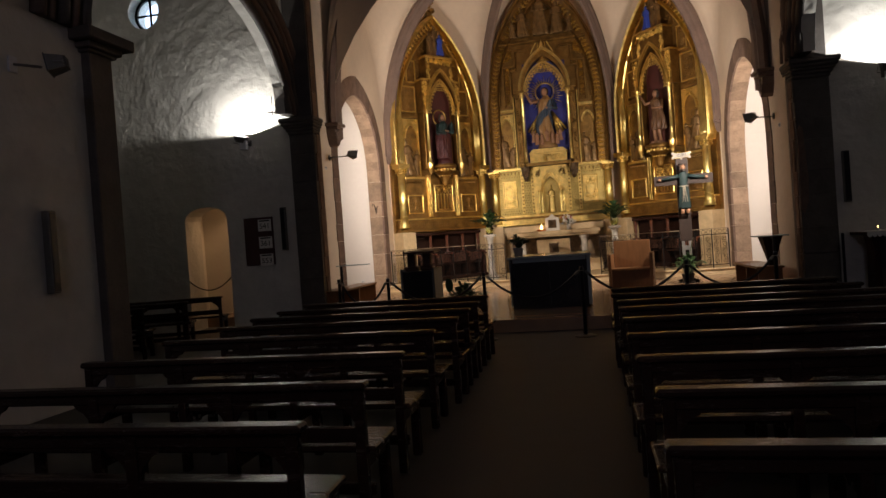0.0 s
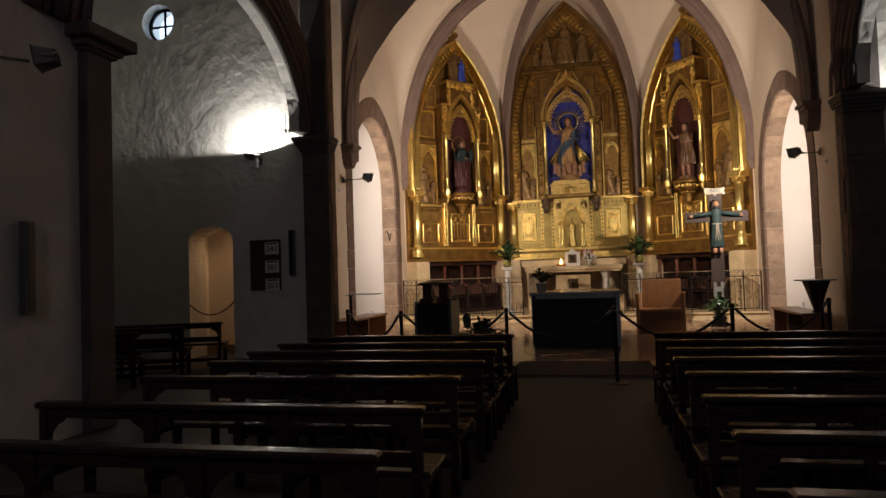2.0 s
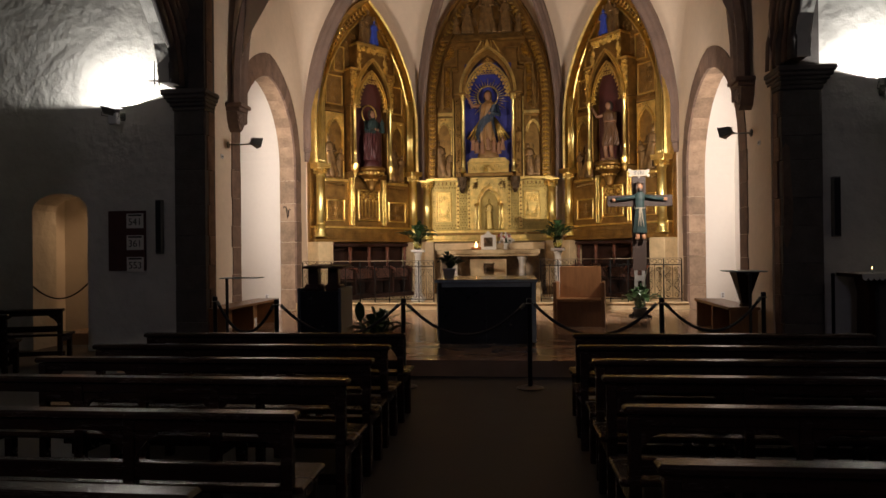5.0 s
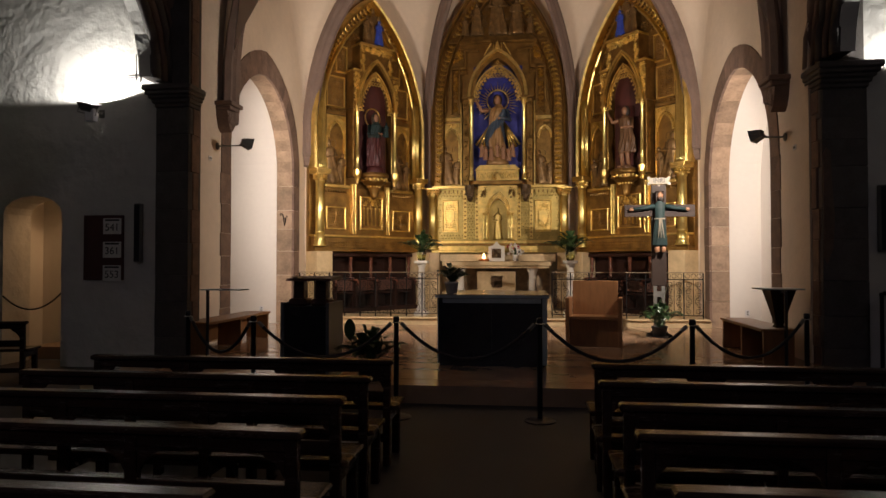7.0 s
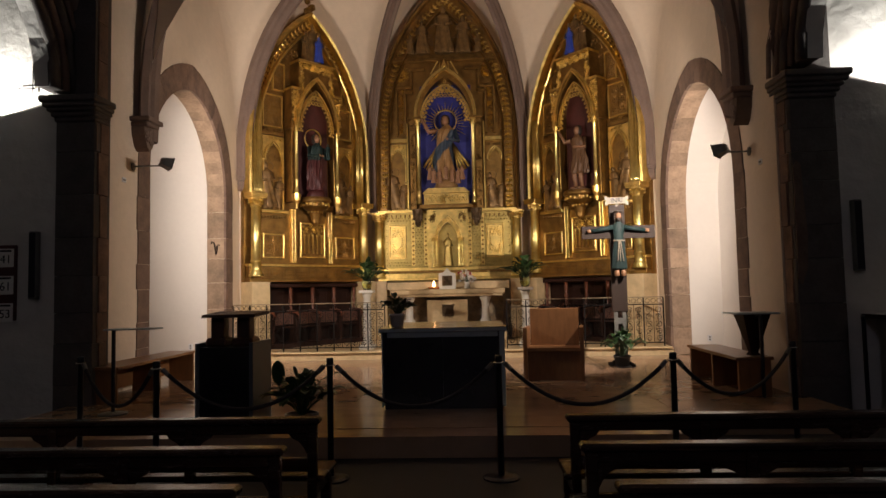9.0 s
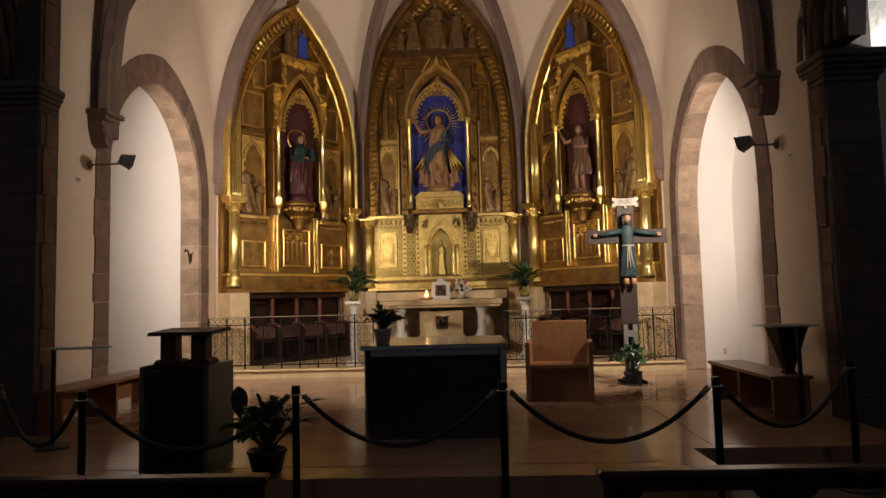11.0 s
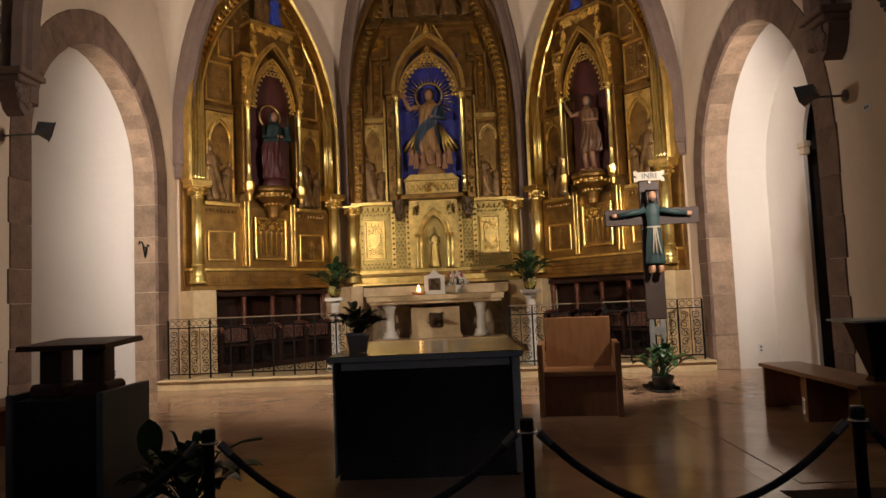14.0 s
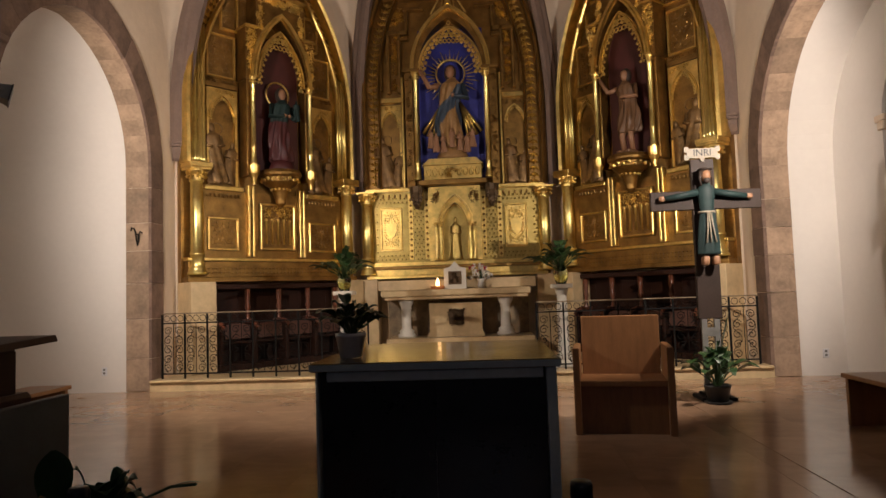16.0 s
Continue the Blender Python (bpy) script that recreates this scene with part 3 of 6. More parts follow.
sky_card = mesh_of("backdrop", boxes((OC[0] - 1.5, OC[0] + 1.5, 13.16, 13.18, OC[1] - 1.5, OC[1] + 1.5)), DAYLIGHT)
tagged(sky_card, "overcast sky beyond the round window", "sky", "", "structure")


# ---- the gilded altarpiece ----
def carve(bm, u0, u1, z0, z1, f, n, size, rnd):
    """Carved foliage: small petals in rows of rosettes and scrolls."""
    for _ in range(n):
        u, z = rnd.uniform(u0, u1), rnd.uniform(z0, z1)
        k = rnd.choice((3, 4, 5))
        a0 = rnd.uniform(0, 6.3)
        for j in range(k):
            a = a0 + 6.283 * j / k
            m = Matrix.Translation((u + size * 0.7 * math.cos(a), -f, z + size * 0.7 * math.sin(a))) @ Matrix.Rotation(-a, 4, "Y") @ Matrix.Diagonal((size * 0.75, size * 0.5, size * 0.3, 1))
            vs = [bm.verts.new(m @ Vector(v)) for v in ((1, 0, 0), (-1, 0, 0), (0, 0, 1), (0, 0, -1), (0, -1, 0))]
            for p, q in ((0, 2), (2, 1), (1, 3), (3, 0)):
                bm.faces.new((vs[p], vs[q], vs[4]))
    return bm


def beads(bm, path, every, r, f=None):
    """Beads along a path of (u, f, z)."""
    path = [Vector(p) for p in path]
    left = 0.0
    for a, b in zip(path, path[1:]):
        d = (b - a).length
        while left < d:
            c = a.lerp(b, left / d)
            m = Matrix.Translation(c) @ Matrix.Diagonal((r, r * 0.7, r, 1))
            vs = [bm.verts.new(m @ Vector(v)) for v in ((1, 0, 0), (0, 0, 1), (-1, 0, 0), (0, 0, -1), (0, -1, 0))]
            for j in range(4):
                bm.faces.new((vs[j], vs[(j + 1) % 4], vs[4]))
            left += every
        left -= d
    return bm


def scrolls(bm, u0, u1, z0, z1, f):
    """Mirrored leaf scrolls filling a small panel round a central stem and rosette."""
    c, w, h = (u0 + u1) / 2, (u1 - u0) / 2, z1 - z0
    rows = max(1, round(h / (w * 1.15)))
    for j in range(rows):
        zc, r = z0 + (j + 0.5) * h / rows, min(w * 0.46, h / rows * 0.42)
        for s in (-1, 1):
            pts = [(c + s * (w * 0.5 + r * (1 - i / 15) * math.cos(2.6 + i * 0.6)), -f - 0.004 - 0.0008 * i, zc + r * (1 - i / 15) * math.sin(2.6 + i * 0.6)) for i in range(13)]
            tube(pts, 0.011, 5, bm, taper=0.7)
            for a, k in ((0.4, 1.0), (1.5, 1.0), (-0.8, 1.0), (4.2, 0.9), (0.0, 0.0)):
                petal(bm, c + s * (w * 0.5 + k * r * math.cos(a)), zc + k * r * math.sin(a), f + 0.004, 0.03, 0.016, a if s > 0 else math.pi - a)
        for i in range(6):
            petal(bm, c + 0.026 * math.cos(i * 1.047), zc + 0.026 * math.sin(i * 1.047), f + 0.008, 0.026, 0.014, i * 1.047)
    tube([(c, -f - 0.004, z0 + 0.01), (c, -f - 0.004, z1 - 0.01)], 0.009, 5, bm)
    return bm


def petal(bm, u, z, f, l, w, a):
    m = Matrix.Translation((u, -f, z)) @ Matrix.Rotation(-a, 4, "Y") @ Matrix.Diagonal((l, w * 0.9, w, 1))
    vs = [bm.verts.new(m @ Vector(v)) for v in ((1, 0, 0), (0, 0, 1), (-1, 0, 0), (0, 0, -1), (0, -1, 0))]
    for p in range(4):
        bm.faces.new((vs[p], vs[(p + 1) % 4], vs[4]))


def leaf_band(bm, path, every, r, f):
    """A running leaf pattern along a path of (u, z): pairs of leaves off a stem, each facing up the path."""
    path = [Vector((u, 0, z)) for u, z in path]
    left, side = every * 0.5, 1
    for a, b in zip(path, path[1:]):
        d = (b - a).length
        ang = math.atan2(b.z - a.z, b.x - a.x)
        while left < d:
            c = a.lerp(b, left / d)
            for s, k in ((1, 1.0), (-1, 1.0), (0, 0.8)):
                t = ang + s * 0.85
                petal(bm, c.x + r * k * 0.75 * math.cos(t), c.z + r * k * 0.75 * math.sin(t), f, r * 0.8, r * 0.34, t)
            left += every
        left -= d
    return bm


class Section:
    """One side of the altarpiece; u along the wall, f forward from it, z up."""

    def __init__(self, name, m, w, mirror, label):
        self.ob = thing(name, m, label, "altarpiece", "gilded altarpiece sections")
        self.w, self.mirror = w, mirror

    def add(self, name, bm, material, label="", smooth=False, parent=None):
        if self.mirror:
            for v in bm.verts:
                v.co.x = self.w - v.co.x
        return part(name, bm, material, parent or self.ob, label, smooth)

    def slab(self, name, u0, u1, f0, f1, z0, z1, material, bevel=0.008, label=""):
        return self.add(name, boxes((u0, u1, -f1, -f0, z0, z1), bevel=bevel), material, label)

    def column(self, u, f, z0, z1, r, capital=0.16):
        h = z1 - z0
        shaft = self.add("column", lathe([(r * 1.45, z0), (r * 1.45, z0 + 0.04), (r * 1.2, z0 + 0.055), (r * 1.35, z0 + 0.09), (r * 1.05, z0 + 0.12), (r, z0 + 0.16), (r, z0 + 0.30), (r * 1.12, z0 + 0.31), (r * 1.12, z0 + 0.335), (r, z0 + 0.345), (r * 0.94, z1 - capital - 0.03), (r * 1.1, z1 - capital - 0.02), (r * 1.1, z1 - capital)], 18, Matrix.Translation((u, -f, 0))), COLUMNGOLD, "", True)
        bm = lathe([(r * 1.0, z1 - capital), (r * 1.15, z1 - capital * 0.6), (r * 1.5, z1 - capital * 0.3), (r * 1.5, z1 - capital * 0.2)], 14, Matrix.Translation((u, -f, 0)))
        box(bm, u - r * 1.65, u + r * 1.65, -f - r * 1.65, -f + r * 1.65, z1 - capital * 0.22, z1, 0.008)
        for k in range(10):
            a = 6.283 * k / 10
            for zz in (0.72, 0.4):
                m = Matrix.Translation((u + r * 1.35 * math.cos(a), -f + r * 1.35 * math.sin(a), z1 - capital * zz))
                bmesh.ops.create_icosphere(bm, subdivisions=1, radius=r * 0.3, matrix=m)
        self.add("capital", bm, GOLD, "carved leaf capital", parent=shaft) if not self.mirror else part("capital", self._flip(bm), GOLD, shaft, "carved leaf capital")
        return shaft

    def _flip(self, bm):
        for v in bm.verts:
            v.co.x = self.w - v.co.x
        return bm

    def panel(self, u0, u1, z0, z1, f, rnd, n=26, back=None):
        """Framed carved panel."""
        fr = bmesh.new()
        t = 0.035
        for a in ((u0, u1, z0, z0 + t), (u0, u1, z1 - t, z1), (u0, u0 + t, z0 + t, z1 - t), (u1 - t, u1, z0 + t, z1 - t)):
            box(fr, a[0], a[1], -f - 0.05, -f + 0.02, a[2], a[3], 0.01)
        self.add("panel_frame", fr, GOLD)
        bm = boxes((u0 + t, u1 - t, -f - 0.012, -f + 0.01, z0 + t, z1 - t))
        scrolls(bm, u0 + 0.07, u1 - 0.07, z0 + 0.07, z1 - 0.07, f + 0.012)
        self.add("carved_panel", bm, back or OLDGOLD)

    def pointed(self, c, half, z0, spring, apex, f, thick=0.06, deep=0.09, cusps=True, material=GOLD, inner=None):
        """Moulded pointed arch with a fringe of cusps."""
        pts = arch(half, spring, apex, 12, c)
        path = [(u, -f, z) for u, z in pts]
        prof = [(0, 0), (0, deep), (thick * 0.4, deep), (thick * 0.55, deep * 0.55), (thick, deep * 0.6), (thick, 0)]
        ob = self.add("pointed_arch", sweep(path, prof, (0, -1, 0)), material, "gilded pointed arch moulding")
        if cusps:
            bm = bmesh.new()
            small = arch(half * 0.93, spring, spring + (apex - spring) * 0.94, 9, c)
            for k, (u, z) in enumerate(small):
                r = half * 0.13
                for a in (0, 2.1, 4.2):
                    m = Matrix.Translation((u + r * 0.6 * math.sin(a), -f - deep * 0.35, z - r * 0.5 + r * 0.6 * math.cos(a)))
                    bmesh.ops.create_icosphere(bm, subdivisions=1, radius=r * 0.55, matrix=m @ Matrix.Diagonal((1, 0.45, 1, 1)))
            self.add("cusp_fringe", bm, material, "carved fringe of cusps", parent=None)
        return ob

    def relief_niche(self, u0, u1, z0, z1, f, rnd, seated=False):
        c, half = (u0 + u1) / 2, (u1 - u0) / 2
        spring = z1 - half * 1.9
        pts = arch(half - 0.04, spring, z1 - 0.1, 9, c)
        plate = prism([(u0, z0)] + [(u0, z1), (u1, z1), (u1, z0), (u1 - 0.04, z0)] + list(reversed(pts)) + [(u0 + 0.04, z0)], -0.07, Matrix.Translation((0, -f, 0)))
        carve(plate, u0 + 0.05, u1 - 0.05, z1 - 0.1, z1 - 0.03, f + 0.075, 8, 0.03, rnd)
        self.add("niche_plate", plate, GOLD if not seated else OLDGOLD)
        self.add("niche_back", boxes((u0 + 0.02, u1 - 0.02, -f - 0.012, -f, z0, z1 - 0.05)), OLDGOLD)
        self.pointed(c, half - 0.05, z0, spring, z1 - 0.12, f + 0.07, 0.035, 0.035, True)
        bm = bmesh.new()
        for k, (du, zz, hh) in enumerate(((-0.07, z0 + 0.03, 1.0), (0.09, z0 + 0.03, 0.72), (-0.12, z0 + 0.02, 0.5)) if not seated else ((-0.05, z0 + 0.03, 0.86), (0.08, z0 + 0.02, 0.66), (-0.1, z0 + 0.02, 0.42))):
            figure_shape(bm, Matrix.Translation((c + du, -f - 0.05, zz)) @ Matrix.Rotation((-0.12, 0.16, 0.2)[k], 4, "Y") @ Matrix.Diagonal((0.86, 0.44, 1, 1)), hh, rnd)
        tube([(c - 0.07 + 0.09 * math.cos(6.283 * j / 16), -f - 0.03, z0 + (0.95 if not seated else 0.82) + 0.09 * math.sin(6.283 * j / 16)) for j in range(16)], 0.008, 5, bm, closed=True)
        self.add("relief_figure", bm, RELIEF, "weathered polychrome relief of robed figures", True)


def figure_shape(bm, m, h, rnd, lean=0.0):
    """A plain robed shape of height h with folds, shoulders, arms and a head."""
    n = 30
    prof = ((0.0, 0.20), (0.03, 0.22), (0.2, 0.19), (0.42, 0.16), (0.58, 0.145), (0.70, 0.16), (0.79, 0.15), (0.835, 0.08), (0.86, 0.05))
    fine = [(a[0] + (b[0] - a[0]) * k / 3, a[1] + (b[1] - a[1]) * k / 3) for a, b in zip(prof, prof[1:]) for k in range(3)] + [prof[-1]]
    rings = []
    ph = rnd.uniform(0, 6)
    for t, r in fine:
        ring = []
        for i in range(n):
            a = 2 * math.pi * i / n
            fold = 1 + (0.17 * math.sin(a * 5 + ph + t * 5) + 0.10 * math.sin(a * 9 + ph * 2 + t * 8)) * max(0.1, 1 - t * 0.9)
            ring.append(bm.verts.new(m @ Vector((r * h * fold * math.cos(a) + lean * t, r * h * fold * 0.8 * math.sin(a), t * h))))
        rings.append(ring)
    for a, b in zip(rings, rings[1:]):
        for i in range(n):
            bm.faces.new((a[i], a[(i + 1) % n], b[(i + 1) % n], b[i]))
    bm.faces.new(rings[-1])
    bmesh.ops.create_icosphere(bm, subdivisions=2, radius=0.075 * h, matrix=m @ Matrix.Translation((lean, 0, 0.92 * h)) @ Matrix.Diagonal((0.85, 0.95, 1.15, 1)))
    for s in (-1, 1):
        pts = [(s * 0.15 * h + lean, 0, 0.77 * h), (s * 0.19 * h, -0.05 * h, 0.62 * h), (s * 0.06 * h, -0.16 * h, 0.60 * h)]
        tube([m @ Vector(p) for p in pts], 0.04 * h, 8, bm, taper=0.6)


def wing(m, w, mirror):
    S = Section("altarpiece_wing", m, w, mirror, "gilded carved wooden altarpiece wing with a statue niche")
    rnd = random.Random(21)
    C = 1.70
    pts = [(0.04, 1.78)] + [(u, z) for u, z in arch(1.66, 4.8, 8.15, 12, C)] + [(3.36, 1.78)]
    S.add("back_panel", prism(pts, -0.12), OLDGOLD)
    # outer arch moulding with beads
    path = [(C - 1.58, -0.12, 3.68)] + [(u, -0.12, z) for u, z in arch(1.58, 4.8, 7.98, 14, C)] + [(C + 1.58, -0.12, 3.68)]
    S.add("outer_arch", sweep(path, [(-0.02, 0), (-0.02, 0.2), (0.02, 0.24), (0.06, 0.2), (0.1, 0.12), (0.1, 0)], (0, -1, 0)), GOLD)
    S.add("inner_arch", sweep([(C - 1.36, -0.12, 3.68)] + [(u, -0.12, z) for u, z in arch(1.36, 4.8, 7.6, 14, C)] + [(C + 1.36, -0.12, 3.68)], [(0, 0), (0, 0.12), (0.02, 0.15), (0.05, 0.15), (0.07, 0.1), (0.07, 0)], (0, -1, 0)), GOLD)
    bm = leaf_band(bmesh.new(), [(C - 1.46, 3.7)] + arch(1.46, 4.8, 7.8, 14, C) + [(C + 1.46, 3.7)], 0.13, 0.085, 0.135)
    S.add("beading", bm, GOLD, "running band of carved leaves")
    bm = bmesh.new()
    for k in range(5):
        bmesh.ops.create_icosphere(bm, subdivisions=1, radius=0.11 - 0.012 * k, matrix=Matrix.Translation((C + (0.07 if k % 2 else -0.05) * (k < 4), -0.2, 8.1 + 0.12 * k)))
    S.add("finial", bm, OLDGOLD, "carved leaf finial")
    # plinth and cornices
    S.slab("plinth_moulding", 0.05, 3.34, 0.12, 0.34, 1.78, 1.86, OLDGOLD)
    S.slab("plinth", 0.08, 3.3, 0.12, 0.28, 1.86, 2.12, OLDGOLD)
    S.slab("plinth_cap", 0.06, 3.32, 0.12, 0.32, 2.12, 2.17, GOLD)
    S.slab("dado", 0.3, 3.08, 0.12, 0.22, 2.17, 3.30, OLDGOLD, 0)
    for u0, u1 in ((0.36, 1.04), (2.3, 2.98)):
        S.slab("cornice", u0, u1, 0.12, 0.30, 3.28, 3.35, GOLD)
        bm = bmesh.new()
        for k in range(9):
            u = u0 + 0.06 + k * (u1 - u0 - 0.12) / 8
            bmesh.ops.create_icosphere(bm, subdivisions=1, radius=0.028, matrix=Matrix.Translation((u, -0.25, 3.2)) @ Matrix.Diagonal((0.8, 0.7, 1.5, 1)))
        S.add("leaf_moulding", bm, OLDGOLD)
    S.panel(0.42, 0.96, 2.30, 2.84, 0.22, rnd)
    S.panel(2.34, 2.92, 2.30, 2.84, 0.22, rnd)
    # panel of little pipes under the niche
    S.panel(1.34, 2.02, 2.32, 3.12, 0.26, rnd, 8)
    for k in range(5):
        S.add("baluster", lathe([(0.02, 2.42), (0.02, 2.8), (0.034, 2.83), (0.02, 2.86)], 8, Matrix.Translation((1.45 + k * 0.115, -0.29, 0))), GOLD, "", True)
    S.add("panel_carving", carve(bmesh.new(), 1.42, 1.94, 2.86, 3.04, 0.29, 22, 0.04, rnd), GOLD)
    for u in (1.14, 1.22, 2.14, 2.22):
        S.slab("strip", u - 0.02, u + 0.02, 0.2, 0.30, 2.2, 3.4, GOLD, 0.006)
    # columns and fluted pilasters above
    S.column(0.22, 0.30, 1.9, 3.6, 0.105, 0.2)
    S.column(3.16, 0.30, 1.9, 3.6, 0.105, 0.2)
    S.slab("impost", 0.04, 0.42, 0.12, 0.46, 3.6, 3.68, GOLD)
    S.slab("impost", 2.98, 3.36, 0.12, 0.46, 3.6, 3.68, GOLD)
    for k in range(6):
        S.add("shaft", lathe([(0.034, 3.68), (0.034, 3.8), (0.028, 3.82), (0.022, 5.5 + 0.1 * k)], 8, Matrix.Translation((0.11 + 0.054 * k, -0.27 + 0.012 * abs(k - 2.5), 0))), COLUMNGOLD, "", True)
    S.slab("pilaster", 0.08, 0.40, 0.12, 0.26, 3.68, 5.4, GOLD)
    for k in range(4):
        S.add("shaft", lathe([(0.03, 3.68), (0.022, 5.6)], 8, Matrix.Translation((3.02 + 0.054 * k, -0.25, 0))), COLUMNGOLD, "", True)
    # reliefs and square carved panels over them
    S.relief_niche(0.44, 0.98, 3.38, 5.0, 0.14, rnd)
    S.relief_niche(2.44, 2.92, 3.38, 5.0, 0.14, rnd)
    S.slab("string_course", 0.4, 1.0, 0.12, 0.2, 5.02, 5.1, OLDGOLD)
    S.panel(0.46, 0.98, 5.2, 5.95, 0.14, rnd, 18)
    S.panel(2.42, 2.9, 5.2, 5.95, 0.14, rnd, 18)
    S.panel(0.72, 1.05, 6.05, 6.7, 0.13, rnd, 12)
    S.panel(2.36, 2.66, 6.05, 6.7, 0.13, rnd, 12)
    # projecting niche
    f = 0.46
    frame_pts = [(1.02, 5.2), (1.02, 6.1), (1.22, 6.1), (1.22, 6.75), (2.18, 6.75), (2.18, 6.1), (2.38, 6.1), (2.38, 5.2), (2.24, 5.2)] + list(reversed(arch(0.54, 5.2, 6.35, 10, C))) + [(1.16, 5.2)]
    S.add("stepped_gable", prism(frame_pts, -0.34, Matrix.Translation((0, -0.12, 0))), OLDGOLD, "stepped gilded canopy over the niche")
    bm = bmesh.new()
    for u0, u1, z0, z1 in ((1.24, 2.16, 6.58, 6.73), (1.05, 1.2, 5.3, 6.05), (2.2, 2.35, 5.3, 6.05), (1.24, 1.34, 6.1, 6.5), (2.06, 2.16, 6.1, 6.5)):
        carve(bm, u0, u1, z0, z1, f + 0.01, int(60 * (u1 - u0) * (z1 - z0) / 0.12) + 10, 0.036, rnd)
    S.add("carved_frieze", bm, GOLD)
    for u0, u1, z0, z1 in ((1.2, 2.2, 6.74, 6.8), (1.0, 1.24, 6.08, 6.13), (2.16, 2.4, 6.08, 6.13)):
        S.slab("gable_cornice", u0, u1, 0.12, f + 0.05, z0, z1, GOLD, 0.012)
    S.pointed(C, 0.52, 3.7, 5.22, 6.38, f, 0.09, 0.07, False)
    S.pointed(C, 0.44, 3.7, 5.22, 6.12, f - 0.05, 0.05, 0.06, True)
    bm = bmesh.new()
    for k in range(7):
        for r in range(3):
            u, z = C - 0.24 + 0.08 * k, 5.86 + 0.13 * r
            if abs(u - C) < 0.3 - 0.11 * r:
                ring = [(u + 0.035 * math.cos(6.283 * j / 8), -f + 0.03, z + 0.04 * math.sin(6.283 * j / 8)) for j in range(8)]
                tube(ring, 0.012, 5, bm, closed=True)
    S.add("tracery", bm, GOLD, "pierced gilded tracery")
    S.add("niche_lining", boxes((1.2, 2.2, -0.15, -0.125, 3.6, 6.1)), DARKRED, "dark red lining of the niche")
    for u0, u1 in ((1.06, 1.14), (2.26, 2.34)):
        S.slab("niche_cheek", u0, u1, 0.12, f - 0.06, 3.55, 5.22, OLDGOLD)
    for u in (1.14, 2.26):
        S.column(u, f, 3.72, 5.26, 0.042, 0.14)
        S.add("column_bracket", lathe([(0.03, 3.4), (0.05, 3.5), (0.09, 3.58), (0.09, 3.62), (0.1, 3.72)], 12, Matrix.Translation((u, -f, 0))), GOLD)
        S.slab("thin_shaft", u - 0.02, u + 0.02, f - 0.14, f - 0.1, 3.6, 5.2, GOLD, 0.006)
    bm = lathe([(0.03, 3.06), (0.09, 3.12), (0.10, 3.2), (0.13, 3.3), (0.17, 3.38), (0.26, 3.44), (0.30, 3.48), (0.30, 3.56), (0.36, 3.59), (0.37, 3.63), (0.35, 3.68)], 24, Matrix.Translation((C, -0.36, 0)))
    bracket = S.add("statue_bracket", bm, OLDGOLD, "carved bracket of the statue")
    bm = bmesh.new()
    for k in range(20):
        a = 6.283 * k / 20
        bmesh.ops.create_icosphere(bm, subdivisions=1, radius=0.036, matrix=Matrix.Translation((C + 0.31 * math.cos(a), -0.36 + 0.31 * math.sin(a), 3.51 + 0.025 * (k % 2))))
    for k in range(14):
        a = 6.283 * k / 14
        bmesh.ops.create_icosphere(bm, subdivisions=1, radius=0.026, matrix=Matrix.Translation((C + 0.16 * math.cos(a), -0.36 + 0.16 * math.sin(a), 3.36)))
    part("collar_carving", bm if not mirror else S._flip(bm), GOLD, bracket, "collar of gilded leaves")
    # carved grounds between the frames
    bm = bmesh.new()
    for u0, u1, z0, z1 in ((0.42, 1.0, 5.12, 5.19), (2.36, 2.98, 5.12, 5.19), (1.0, 1.2, 6.2, 6.7), (2.2, 2.4, 6.2, 6.7)):
        carve(bm, u0, u1, z0, z1, 0.13, 18, 0.03, rnd)
    for u0, u1, z in ((0.34, 3.06, 2.0), (0.34, 3.06, 1.93)):
        beads(bm, [(u0, -0.285, z), (u1, -0.285, z)], 0.07, 0.022)
    S.add("ground_carving", bm, OLDGOLD)
    # sculpted group at the top
    bm = bmesh.new()
    for du, z, h in ((-0.18, 6.82, 0.75), (0.2, 6.82, 0.8), (0.0, 6.82, 0.95)):
        figure_shape(bm, Matrix.Translation((C + du, -0.3, z)) @ Matrix.Diagonal((0.7, 0.6, 1, 1)), h, rnd)
    S.add("sculpted_relief", bm, RELIEF, "painted carved figures under the arch", True)
    bm = bmesh.new()
    figure_shape(bm, Matrix.Translation((C + 0.1, -0.42, 6.84)) @ Matrix.Diagonal((0.9, 0.6, 1, 1)), 0.62, rnd)
    S.add("sculpted_relief", bm, BLUEROBE, "small carved figure in a bright blue robe", True)
    bm = bmesh.new()
    carve(bm, 1.0, 2.4, 6.8, 7.3, 0.14, 40, 0.06, rnd)
    S.add("carved_ground", bm, OLDGOLD)
    # stone feet under the columns
    for u0, u1 in ((0.02, 0.44), (2.96, 3.36)):
        S.slab("stone_foot", u0, u1, 0.02, 0.5, PRESB + 0.002, 1.78, PALE_MARBLE, 0.01, "pale stone pedestal")
    return S


wing(APSE[0][0], APSE[0][1], False)
wing(APSE[2][0], APSE[2][1], True)


